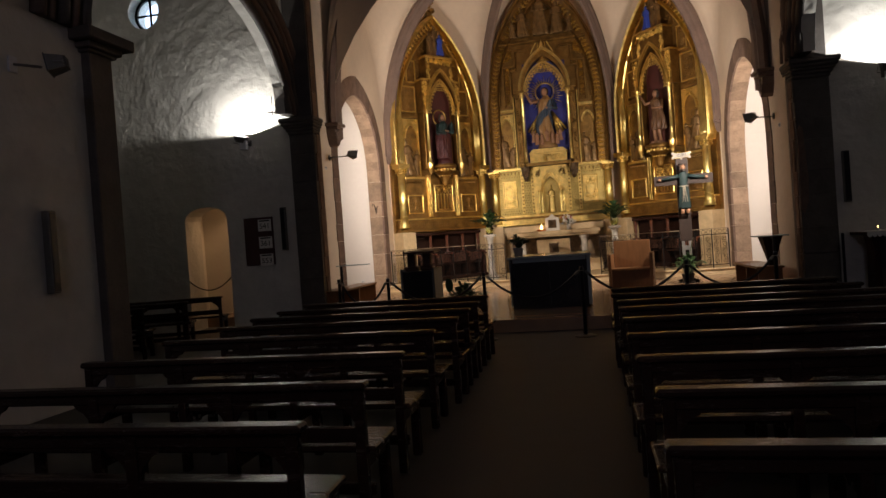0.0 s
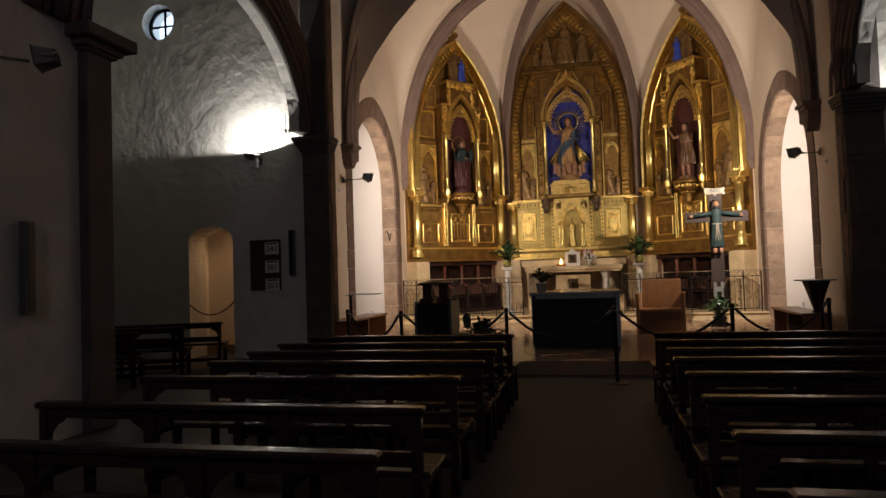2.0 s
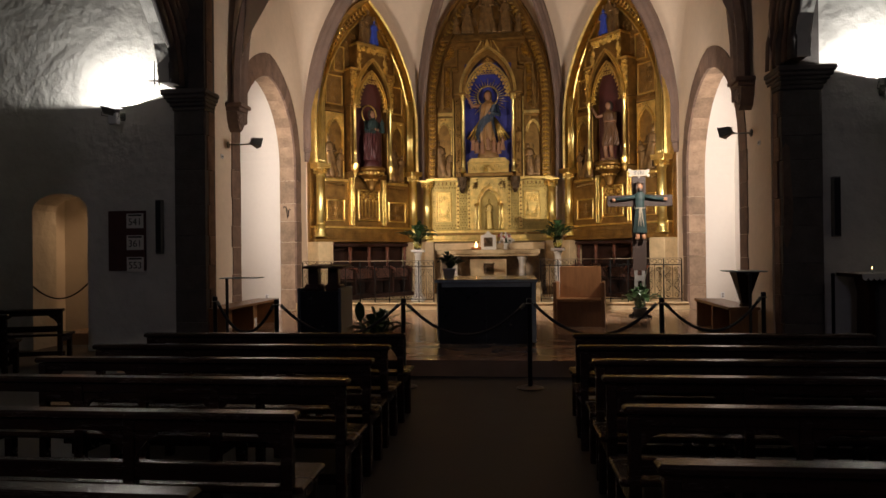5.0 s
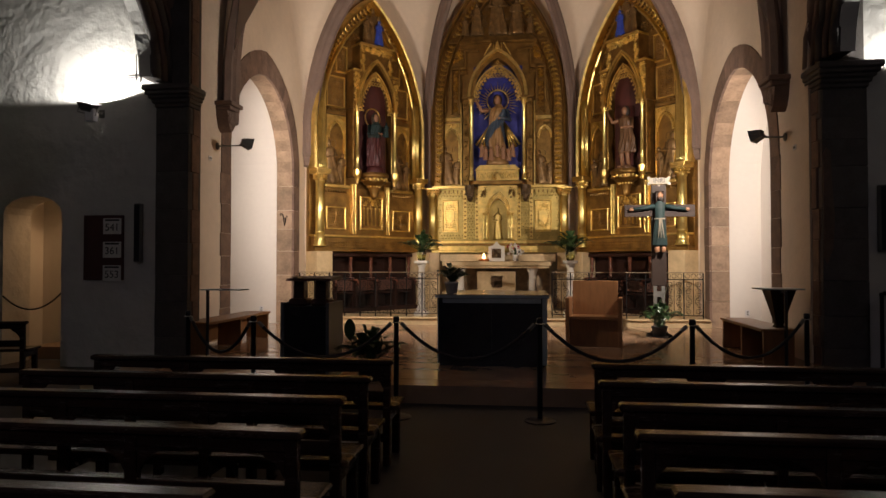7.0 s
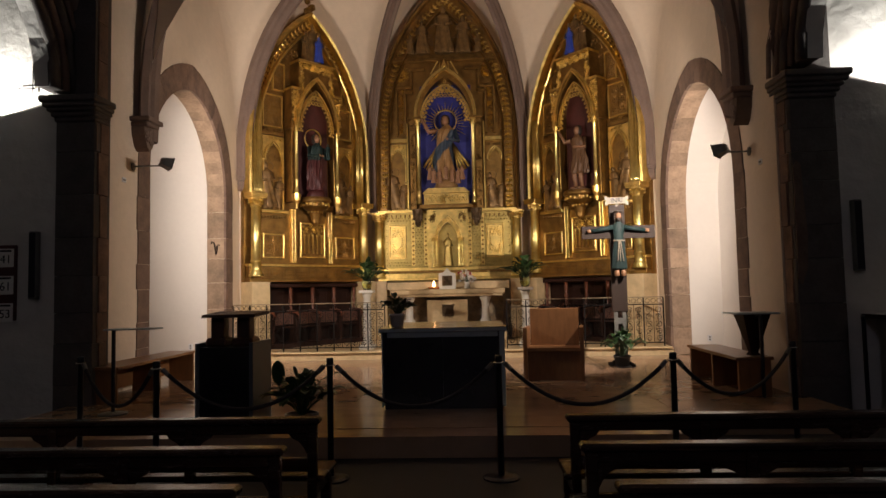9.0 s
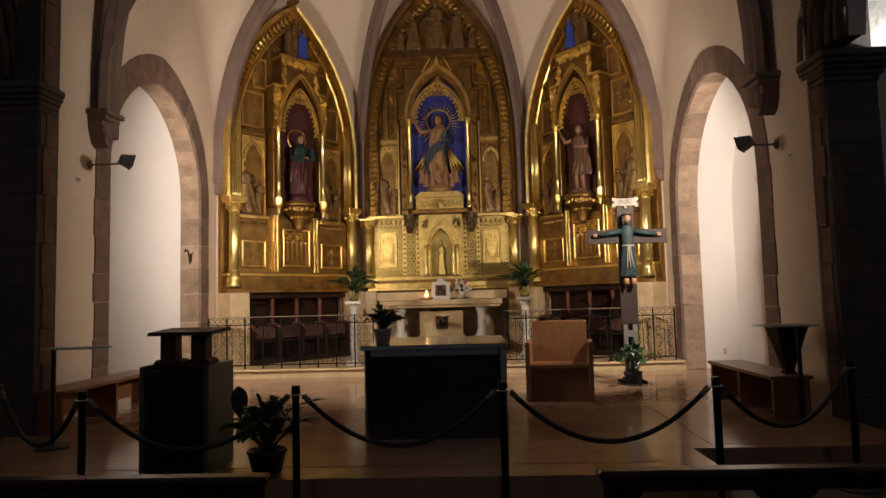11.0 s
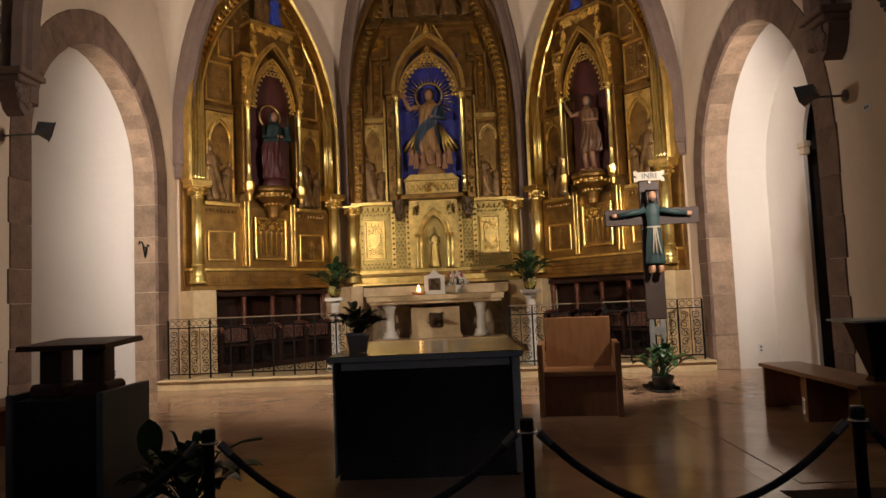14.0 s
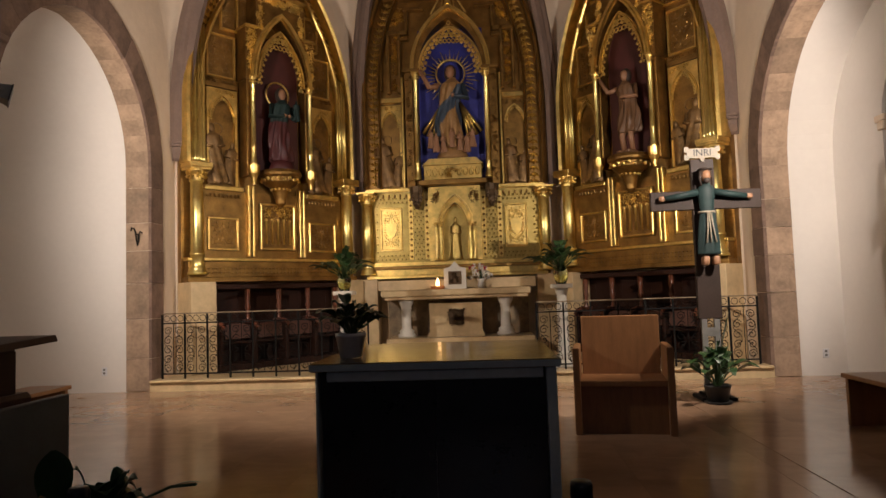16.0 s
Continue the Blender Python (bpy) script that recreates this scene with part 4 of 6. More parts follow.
def centre_piece(m, w):
    S = Section("altarpiece_centre", m, w, False, "tall gilded carved altarpiece with a blue central niche")
    rnd = random.Random(33)
    C = w / 2 - 0.04
    pts = [(C - 1.8, 1.8)] + [(u, z) for u, z in arch(1.8, 5.6, 9.45, 12, C)] + [(C + 1.8, 1.8)]
    S.add("back_panel", prism(pts, -0.1), OLDGOLD)
    for half, apex, th in ((1.7, 9.25, 0.10), (1.4, 8.6, 0.06)):
        S.add("outer_arch", sweep([(C - half, -0.1, 3.54)] + [(u, -0.1, z) for u, z in arch(half, 5.6, apex, 16, C)] + [(C + half, -0.1, 3.54)], [(0, 0), (0, 0.16), (th * 0.4, 0.2), (th, 0.12), (th, 0)], (0, -1, 0)), OLDGOLD)
    S.add("beading", leaf_band(bmesh.new(), [(C - 1.56, 3.56)] + arch(1.56, 5.6, 8.95, 16, C) + [(C + 1.56, 3.56)], 0.13, 0.085, 0.12), GOLD, "running band of carved leaves")
    # predella
    S.slab("plinth_moulding", C - 1.72, C + 1.72, 0.1, 0.42, 1.78, 1.84, GOLD)
    S.slab("plinth", C - 1.68, C + 1.68, 0.1, 0.34, 1.84, 1.96, GOLD)
    S.slab("plinth_cap", C - 1.7, C + 1.7, 0.1, 0.40, 1.96, 2.02, OLDGOLD)
    S.slab("plinth_step", C - 1.66, C + 1.66, 0.1, 0.3, 2.02, 2.1, GOLD)
    S.slab("dado", C - 1.6, C + 1.6, 0.1, 0.24, 2.1, 3.46, PREDELLA, 0)
    bm = bmesh.new()
    for j in range(17):
        for i in range(40):
            u, z = C - 1.53 + i * 0.078 + (0.039 if j % 2 else 0), 2.15 + j * 0.074
            if abs(u - C) > 0.5 and not (0.92 < abs(u - C) < 1.5 and 2.28 < z < 3.2):
                petal(bm, u, z, 0.241, 0.03, 0.026, 0.785)
    S.add("diaper_carving", bm, PREDELLA)
    S.slab("cornice", C - 1.72, C - 0.62, 0.1, 0.36, 3.46, 3.53, GOLD)
    S.slab("cornice", C + 0.62, C + 1.72, 0.1, 0.36, 3.46, 3.53, GOLD)
    bm = bmesh.new()
    for k in range(28):
        u = C - 1.5 + k * 3.0 / 27
        if abs(u - C) > 0.7:
            bmesh.ops.create_icosphere(bm, subdivisions=1, radius=0.028, matrix=Matrix.Translation((u, -0.27, 3.38)) @ Matrix.Diagonal((0.8, 0.7, 1.6, 1)))
    S.add("leaf_moulding", bm, OLDGOLD)
    for u0, u1 in ((C - 1.46, C - 1.03), (C + 0.95, C + 1.38)):
        S.panel(u0, u1, 2.32, 3.16, 0.24, rnd, 22, GOLD)
        c = (u0 + u1) / 2
        bm = bmesh.new()
        for s in (-1, 1):
            tube([(c + s * (0.04 + 0.1 * math.sin(i * 0.5)), -0.262, 2.5 + 0.04 * i) for i in range(12)], 0.012, 5, bm)
            for i in range(5):
                petal(bm, c + s * (0.12 - 0.02 * (i % 2)), 2.52 + 0.1 * i, 0.262, 0.035, 0.018, 0.6 * s + 0.4 * i)
        S.add("panel_carving", bm, GOLD)
        S.add("shield", prism([(c - 0.11, 2.86), (c + 0.11, 2.86), (c + 0.11, 2.7), (c + 0.06, 2.6), (c, 2.56), (c - 0.06, 2.6), (c - 0.11, 2.7)], -0.05, Matrix.Translation((0, -0.25, 0))), GOLD, "small carved coat of arms shield")
    for u in (C - 0.86, C - 0.55, C + 0.55, C + 0.86):
        S.slab("strip", u - 0.045, u + 0.045, 0.24, 0.27, 2.14, 3.42, GOLD, 0.004)
        S.add("studding", beads(bmesh.new(), [(u, -0.275, 2.2), (u, -0.275, 3.4)], 0.11, 0.03), OLDGOLD)
    for u in (C - 1.7, C + 1.7):
        S.column(u, 0.34, 1.86, 3.46, 0.11, 0.2)
    # tabernacle niche
    S.add("tabernacle_front", prism([(C - 0.5, 2.1), (C - 0.5, 3.52), (C + 0.5, 3.52), (C + 0.5, 2.1), (C + 0.24, 2.1)] + list(reversed(arch(0.24, 2.78, 3.2, 10, C))) + [(C - 0.24, 2.1)], -0.14, Matrix.Translation((0, -0.24, 0))), GOLD)
    S.pointed(C, 0.3, 2.1, 2.8, 3.34, 0.38, 0.05, 0.06, True)
    S.pointed(C, 0.24, 2.1, 2.8, 3.2, 0.36, 0.03, 0.05, False)
    for du in (-0.36, -0.28, 0.28, 0.36):
        S.column(C + du, 0.42, 2.1, 2.82, 0.03, 0.08)
    bm = bmesh.new()
    carve(bm, C - 0.44, C - 0.3, 3.2, 3.46, 0.385, 14, 0.035, rnd)
    carve(bm, C + 0.3, C + 0.44, 3.2, 3.46, 0.385, 14, 0.035, rnd)
    S.add("spandrel_carving", bm, OLDGOLD)
    bm = bmesh.new()
    figure_shape(bm, Matrix.Translation((C, -0.3, 2.12)) @ Matrix.Diagonal((0.62, 0.4, 1, 1)), 0.82, rnd)
    S.add("tabernacle_figure", bm, PREDELLA, "plain gilded robed figure", True)
    # brackets and the plinth of the main statue
    for du in (-0.72, 0.72):
        bm = lathe([(0.03, 3.1), (0.07, 3.16), (0.08, 3.3), (0.13, 3.42), (0.14, 3.53)], 10, Matrix.Translation((C + du, -0.4, 0)))
        for k in range(10):
            bmesh.ops.create_icosphere(bm, subdivisions=1, radius=0.05, matrix=Matrix.Translation((C + du + 0.08 * math.cos(k * 2.4), -0.46, 3.32 + 0.12 * math.sin(k * 2.4))))
        S.add("bracket", bm, BRONZE, "dark carved bracket")
    S.slab("plinth_shelf", C - 0.64, C + 0.64, 0.1, 0.62, 3.53, 3.62, OLDGOLD)
    bm = boxes((C - 0.55, C + 0.55, -0.6, -0.1, 3.62, 3.9), bevel=0.012)
    prism([(C - 0.58, 3.9), (C + 0.58, 3.9), (C + 0.44, 4.02), (C - 0.44, 4.02)], -0.52, Matrix.Translation((0, -0.1, 0)), bm)
    for k in range(9):
        if k != 4:
            u = C - 0.46 + 0.115 * k
            tube([(u + 0.04 * math.cos(6.283 * j / 8), -0.605, 3.76 + 0.08 * math.sin(6.283 * j / 8)) for j in range(8)], 0.014, 5, bm, closed=True)
    carve(bm, C - 0.12, C + 0.12, 3.68, 3.84, 0.605, 14, 0.035, rnd)
    S.add("statue_plinth", bm, GOLD, "gilded pedestal with pierced ovals")
    # main niche
    f = 0.4
    for s in (-1, 1):
        S.column(C + s * 0.68, f, 3.66, 5.78, 0.05, 0.16)
        S.slab("niche_jamb", C + s * 0.74, C + s * 0.9, 0.1, f - 0.04, 3.53, 5.8, OLDGOLD)
        bm = bmesh.new()
        carve(bm, C + s * 0.82 - 0.05, C + s * 0.82 + 0.05, 3.6, 5.7, f - 0.035, 60, 0.03, rnd)
        S.add("jamb_carving", bm, OLDGOLD)
        S.slab("edge_strip", C + s * 0.93, C + s * 0.97, 0.1, f - 0.02, 3.53, 5.7, GOLD, 0.006)
        S.slab("jamb_capital", C + s * 0.6, C + s * 0.94, 0.1, f + 0.06, 5.78, 5.84, OLDGOLD)
    S.add("niche_lining", boxes((C - 0.64, C + 0.64, -0.13, -0.105, 3.6, 6.7)), BLUE, "ultramarine painted niche back")
    gable = [(C - 0.78, 5.84), (C - 0.72, 6.25), (C - 0.5, 6.75), (C - 0.2, 7.1), (C, 7.3), (C + 0.2, 7.1), (C + 0.5, 6.75), (C + 0.72, 6.25), (C + 0.78, 5.84), (C + 0.62, 5.84)] + list(reversed(arch(0.62, 5.84, 6.85, 10, C))) + [(C - 0.62, 5.84)]
    S.add("niche_gable", prism(gable, -0.28, Matrix.Translation((0, -0.1, 0))), OLDGOLD)
    S.pointed(C, 0.7, 3.6, 5.84, 7.02, f - 0.02, 0.08, 0.08, False)
    S.pointed(C, 0.58, 3.6, 5.8, 6.62, f - 0.04, 0.05, 0.06, True)
    bm = bmesh.new()
    for k in range(9):
        for r in range(4):
            u, z = C - 0.32 + 0.08 * k, 6.38 + 0.12 * r
            if abs(u - C) < 0.36 - 0.1 * r:
                tube([(u + 0.034 * math.cos(6.283 * j / 8), -f + 0.04, z + 0.04 * math.sin(6.283 * j / 8)) for j in range(8)], 0.012, 5, bm, closed=True)
    S.add("tracery", bm, GOLD, "pierced gilded tracery")
    bm = prism([(C - 0.09, 7.02), (C, 7.28), (C + 0.09, 7.02), (C, 7.1)], -0.1, Matrix.Translation((0, -f + 0.03, 0)))
    for s in (-1, 1):
        tube([(C + s * 0.16, -f, 7.24), (C + s * 0.34, -f, 6.92)], 0.02, 6, bm)
        tube([(C + s * 0.1, -f, 7.24), (C + s * 0.12, -f, 7.0)], 0.014, 6, bm)
    S.add("gable_finial", bm, GOLD)
    # reliefs at both sides and stepped frames over them
    for s in (-1, 1):
        u0, u1 = sorted((C + s * 1.0, C + s * 1.44))
        S.relief_niche(u0, u1, 3.56, 5.2, 0.14, rnd, s > 0)
        S.slab("string_course", u0 - 0.02, u1 + 0.02, 0.1, 0.2, 5.26, 5.36, GOLD)
        bm = bmesh.new()
        for a in ((0.98, 1.04, 5.44, 6.7), (1.2, 1.26, 5.44, 6.62), (0.82, 1.26, 6.62, 6.7), (0.82, 1.04, 6.5, 6.56), (1.36, 1.4, 5.5, 6.4), (0.82, 0.88, 6.62, 7.1), (0.5, 0.9, 7.1, 7.16)):
            x0, x1 = sorted((C + s * a[0], C + s * a[1]))
            box(bm, x0, x1, -0.22, -0.1, a[2], a[3], 0.01)
        S.add("stepped_frame", bm, OLDGOLD)
        bm = bmesh.new()
        x0, x1 = sorted((C + s * 1.07, C + s * 1.17))
        carve(bm, x0, x1, 5.5, 6.6, 0.11, 40, 0.036, rnd)
        x0, x1 = sorted((C + s * 0.86, C + s * 1.15))
        carve(bm, x0, x1, 6.57, 6.62, 0.12, 12, 0.034, rnd)
        x0, x1 = sorted((C + s * 0.95, C + s * 1.3))
        carve(bm, x0, x1, 6.85, 7.2, 0.11, 36, 0.04, rnd)
        x0, x1 = sorted((C + s * 1.43, C + s * 1.47))
        carve(bm, x0, x1, 5.5, 6.4, 0.11, 24, 0.03, rnd)
        S.add("frame_carving", bm, GOLD)
    S.slab("upper_cornice", C - 1.3, C + 1.3, 0.1, 0.26, 7.3, 7.38, OLDGOLD)
    S.slab("upper_frieze", C - 1.2, C + 1.2, 0.1, 0.16, 7.38, 7.5, OLDGOLD)
    bm = bmesh.new()
    for du, z, h in ((-0.55, 7.5, 0.85), (0.0, 7.5, 1.2), (0.5, 7.5, 0.95), (-0.85, 7.5, 0.5), (0.85, 7.5, 0.5)):
        figure_shape(bm, Matrix.Translation((C + du, -0.26, z)) @ Matrix.Diagonal((0.9, 0.5, 1, 1)), h, rnd)
    carve(bm, C - 0.9, C + 0.9, 7.5, 8.5, 0.11, 60, 0.06, rnd)
    S.add("sculpted_relief", bm, RELIEF, "painted carved group under the arch", True)
    for s in (-1, 1):
        S.slab("stone_foot", *sorted((C + s * 1.5, C + s * 1.9)), 0.02, 0.52, PRESB + 0.002, 1.78, PALE_MARBLE, 0.01, "pale stone pedestal")
    S.slab("dark_socle", C - 1.5, C + 1.5, 0.02, 0.12, PRESB + 0.002, 1.78, PALE_MARBLE, 0.0, "veined marble wall behind the altar table")
    return S


centre_piece(APSE[1][0], APSE[1][1])


# ---- statues ----
def statue(name, label, m, h, mats, rnd, raised=0.0, halo=False, mantle=False, short=False):
    bm = bmesh.new()
    n = 96
    sub = 8
    lower = 0.12 if not short else 0.24
    prof = ((lower, 0.128), (lower + 0.02, 0.138), (0.3 if not short else 0.42, 0.128), (0.45, 0.122), (0.58, 0.098), (0.66, 0.106), (0.74, 0.116), (0.79, 0.105), (0.825, 0.06), (0.86, 0.034))
    fine = [(a[0] + (b[0] - a[0]) * k / sub, a[1] + (b[1] - a[1]) * k / sub) for a, b in zip(prof, prof[1:]) for k in range(sub)] + [prof[-1]]
    rings = []
    ph = rnd.uniform(0, 6)
    for t, r in fine:
        ring = []
        for i in range(n):
            a = 2 * math.pi * i / n
            fold = 1 + (0.17 * math.sin(a * 5 + ph + t * 9) + 0.11 * math.sin(a * 11 + ph * 2 - t * 13)) * max(0.18, 1 - t * 0.8)
            sway = 0.035 * h * math.sin((t - 0.15) * 5.2) * (1 if short else -1)
            ring.append(bm.verts.new((r * h * fold * math.cos(a) + sway, r * h * fold * 0.75 * math.sin(a), t * h)))
        rings.append(ring)
    for k, (a, b) in enumerate(zip(rings, rings[1:])):
        for i in range(n):
            f = bm.faces.new((a[i], a[(i + 1) % n], b[(i + 1) % n], b[i]))
            ang = 2 * math.pi * i / n
            t = (fine[k][0] + fine[k + 1][0]) / 2
            wrap = abs(t - 0.56 - 0.15 * math.cos(ang)) < 0.1 + 0.02 * math.sin(5 * ang) or math.sin(ang) > -0.45
            f.material_index = (1 if wrap else 0) if mantle else (1 if k >= 4 * sub else 0)
    bm.faces.new(list(reversed(rings[0])))
    bm.faces.new(rings[-1])
    done = len(bm.faces)

    def paint(i):
        nonlocal done
        bm.faces.ensure_lookup_table()
        for f in bm.faces[done:]:
            f.material_index = i
        done = len(bm.faces)
    if not short:
        lathe([(0.15 * h, 0), (0.16 * h, 0.03 * h), (0.14 * h, 0.08 * h), (0.12 * h, 0.125 * h)], 14, Matrix.Diagonal((1, 0.8, 1, 1)), bm)
        paint(0)
    bmesh.ops.create_icosphere(bm, subdivisions=2, radius=0.058 * h, matrix=Matrix.Translation((0, -0.012 * h, 0.915 * h)) @ Matrix.Diagonal((0.85, 0.95, 1.2, 1)))
    paint(2)
    bmesh.ops.create_icosphere(bm, subdivisions=2, radius=0.066 * h, matrix=Matrix.Translation((0, 0.018 * h, 0.915 * h)) @ Matrix.Diagonal((1, 0.95, 1.4, 1)))
    paint(3)
    for s in (-1, 1):
        if s * raised > 0:
            pts = [(s * 0.12 * h, 0, 0.78 * h), (s * 0.22 * h, -0.05 * h, 0.76 * h), (s * 0.30 * h, -0.08 * h, 0.92 * h)]
        else:
            pts = [(s * 0.12 * h, 0, 0.78 * h), (s * 0.17 * h, -0.04 * h, 0.63 * h), (s * 0.03 * h, -0.13 * h, 0.64 * h)]
        tube(pts, 0.036 * h, 8, bm, taper=0.6)
        paint(2 if (short or s * raised > 0) else 1)
        bmesh.ops.create_icosphere(bm, subdivisions=1, radius=0.024 * h, matrix=Matrix.Translation(pts[-1]))
        paint(2)
        if short:
            tube([(s * 0.05 * h, 0, 0.36 * h), (s * 0.06 * h, -0.03 * h, 0.2 * h), (s * 0.06 * h, 0, 0.03 * h)], 0.045 * h, 8, bm, taper=0.6)
            box(bm, s * 0.06 * h - 0.03 * h, s * 0.06 * h + 0.03 * h, -0.11 * h, 0.03 * h, 0, 0.035 * h, 0.008)
            paint(2)
    if short:
        lathe([(0.17 * h, -0.04), (0.17 * h, 0.0)], 12, None, bm)
        paint(1)
    if halo and not mantle:
        figure_shape(bm, Matrix.Translation((0.13 * h, -0.12 * h, 0.60 * h)) @ Matrix.Diagonal((0.9, 0.8, 1, 1)), 0.24 * h, rnd)
        paint(1)
    if halo:
        tube([(0.15 * h * math.cos(6.283 * j / 24), 0.08 * h, 0.93 * h + 0.15 * h * math.sin(6.283 * j / 24)) for j in range(24)], 0.012 * h, 6, bm, closed=True)
        paint(4)
    if mantle:
        for k in range(36):
            a = 6.283 * k / 36
            r0, r1 = 0.17 * h, (0.30 if k % 2 else 0.25) * h
            tube([(r0 * math.cos(a), 0.1 * h, 0.9 * h + r0 * math.sin(a)), (r1 * math.cos(a), 0.1 * h, 0.9 * h + r1 * math.sin(a))], 0.007 * h, 4, bm, taper=0.4)
        for s in (-1, 1):
            for k in range(4):
                tube([(s * 0.09 * h, 0.08 * h, 0.62 * h), (s * (0.17 + 0.045 * k) * h, 0.09 * h, (0.22 + 0.03 * k) * h)], 0.014 * h, 5, bm, taper=1.3)
        paint(4)
        for k in range(7):
            a = -0.9 + 1.8 * k / 6
            m2 = Matrix.Translation((0.24 * h * math.sin(a * 1.2), -0.1 * h, 0.08 * h + 0.03 * h * math.cos(k * 2)))
            figure_shape(bm, m2 @ Matrix.Diagonal((0.8, 0.6, 1, 1)), 0.2 * h, rnd)
        paint(2)
    bmesh.ops.transform(bm, matrix=m, verts=bm.verts)
    ob = mesh_of(name, bm, mats[0], None, True)
    for x in mats[1:]:
        ob.data.materials.append(x)
    return tagged(ob, label, "statue")


rnd = random.Random(4)
statue("statue", "painted robed statue in dark red and green standing in its niche", APSE[0][0] @ pose(1.74, -0.36, 3.68), 1.5, (REDCLOTH, TEAL, SKIN, HAIR, GOLD), rnd, halo=True)
statue("statue", "painted statue with a blue mantle and gilded rays on its pedestal", APSE[1][0] @ pose(1.91, -0.42, 4.02), 1.86, (CREAMROBE, MANTLE, SKIN, HAIR, GOLD), rnd, raised=-1, halo=True, mantle=True)
statue("statue", "painted statue in a brown tunic with one raised arm", APSE[2][0] @ pose(APSE[2][1] - 1.70, -0.36, 3.72), 1.46, (BROWNROBE, BROWNROBE, SKIN, HAIR, GOLD), rnd, raised=-1, short=True)


# ---- choir stalls under the wings ----
def stalls(m, w, mirror):
    ob = thing("choir_stall", m, "dark carved wooden choir stalls with turned posts under the altarpiece", "choir stall", "choir stalls")
    fl = (lambda u: w - u) if mirror else (lambda u: u)

    def slab(name, u0, u1, f0, f1, z0, z1, bev=0.008):
        a, b = sorted((fl(u0), fl(u1)))
        part(name, boxes((a, b, -f1, -f0, z0, z1), bevel=bev), BROWNWOOD, ob)
    slab("back_panel", 0.46, 2.94, 0.03, 0.07, PRESB + 0.002, 1.74)
    slab("cornice", 0.44, 2.96, 0.03, 0.30, 1.66, 1.74)
    slab("plinth", 0.46, 2.94, 0.07, 0.55, PRESB + 0.002, PRESB + 0.1)
    for k in range(5):
        u = 0.52 + k * 0.59
        slab("divider", u - 0.03, u + 0.03, 0.07, 0.5, PRESB + 0.1, 1.1)
        bm = lathe([(0.035, 1.1), (0.045, 1.14), (0.028, 1.18), (0.03, 1.3), (0.048, 1.36), (0.03, 1.42), (0.04, 1.5), (0.045, 1.66)], 10, Matrix.Translation((fl(u), -0.24, 0)))
        part("turned_post", bm, POSTWOOD, ob, smooth=True)
        bm = tube([(fl(u), -0.1, 1.12), (fl(u), -0.35, 1.13), (fl(u), -0.5, 1.1), (fl(u), -0.55, 1.04), (fl(u), -0.5, 1.0)], 0.035, 8)
        part("armrest", bm, POSTWOOD, ob, smooth=True)
    for k in range(4):
        u = 0.55 + k * 0.59
        slab("seat", u, u + 0.53, 0.07, 0.42, PRESB + 0.42, PRESB + 0.46)
        slab("panel", u + 0.06, u + 0.47, 0.07, 0.085, 1.2, 1.6)
        a, b = sorted((fl(u + 0.04), fl(u + 0.49)))
        part("tip_up_seat", prism([(a, 0.86), (b, 0.86), (b, 1.06), ((a + b) / 2 + 0.1, 1.1), ((a + b) / 2 - 0.1, 1.1), (a, 1.06)], -0.05, Matrix.Translation((0, -0.4, 0))), REDWOOD, ob, "raised red-brown seat with a carved edge")


stalls(APSE[0][0], APSE[0][1], False)
stalls(APSE[2][0], APSE[2][1], True)


# ---- altar table before the altarpiece ----
def emblem(bm, u, f, z, r, rnd):
    carve(bm, u - r, u + r, z - r, z + r, f, 40, r * 0.22, rnd)
    return bm


old = thing("marble_altar_table", Matrix.Identity(4), "old beige marble altar table on two white columns", "altar")
part("top", boxes((-1.37, 1.29, 19.95, 20.75, 1.44, 1.55), (-1.32, 1.24, 20.0, 20.75, 1.38, 1.44), bevel=0.012), PALE_MARBLE, old)
part("shelf", boxes((-1.5, 1.42, 20.45, 21.06, 1.555, 1.74), bevel=0.01), PALE_MARBLE, old, "marble ledge behind the table")
part("rear_block", boxes((-1.35, 1.28, 20.72, 21.06, PRESB + 0.002, 1.43)), STAINED, old, "stained broken marble under the table")
part("base", boxes((-1.28, 1.33, 19.9, 20.8, PRESB + 0.002, 0.70), bevel=0.01), PALE_MARBLE, old)
part("centre_block", prism([(-0.58, 0.705), (0.48, 0.705), (0.42, 0.8), (0.42, 1.3), (-0.52, 1.3), (-0.52, 0.8)], 0.4, Matrix.Translation((0, 20.1, 0))), PALE_MARBLE, old)
bm = boxes((-0.17, 0.09, 20.085, 20.1, 0.92, 1.18))
emb = bmesh.new()
emblem(emb, -0.04, 0, 1.05, 0.14, random.Random(2))
bmesh.ops.translate(emb, vec=(0, 20.085, 0), verts=emb.verts)
part("plaque", bm, BRONZE, old)
part("emblem", emb, BRONZE, old, "dark carved square emblem")
for x in (-0.95, 0.84):
    part("column", lathe([(0.16, 0.705), (0.16, 0.76), (0.12, 0.78), (0.14, 0.82), (0.09, 0.86), (0.085, 1.2), (0.10, 1.22), (0.09, 1.25), (0.13, 1.32), (0.14, 1.38)], 18, Matrix.Translation((x, 20.2, 0))), WHITEMARBLE, old, "white marble column", True)

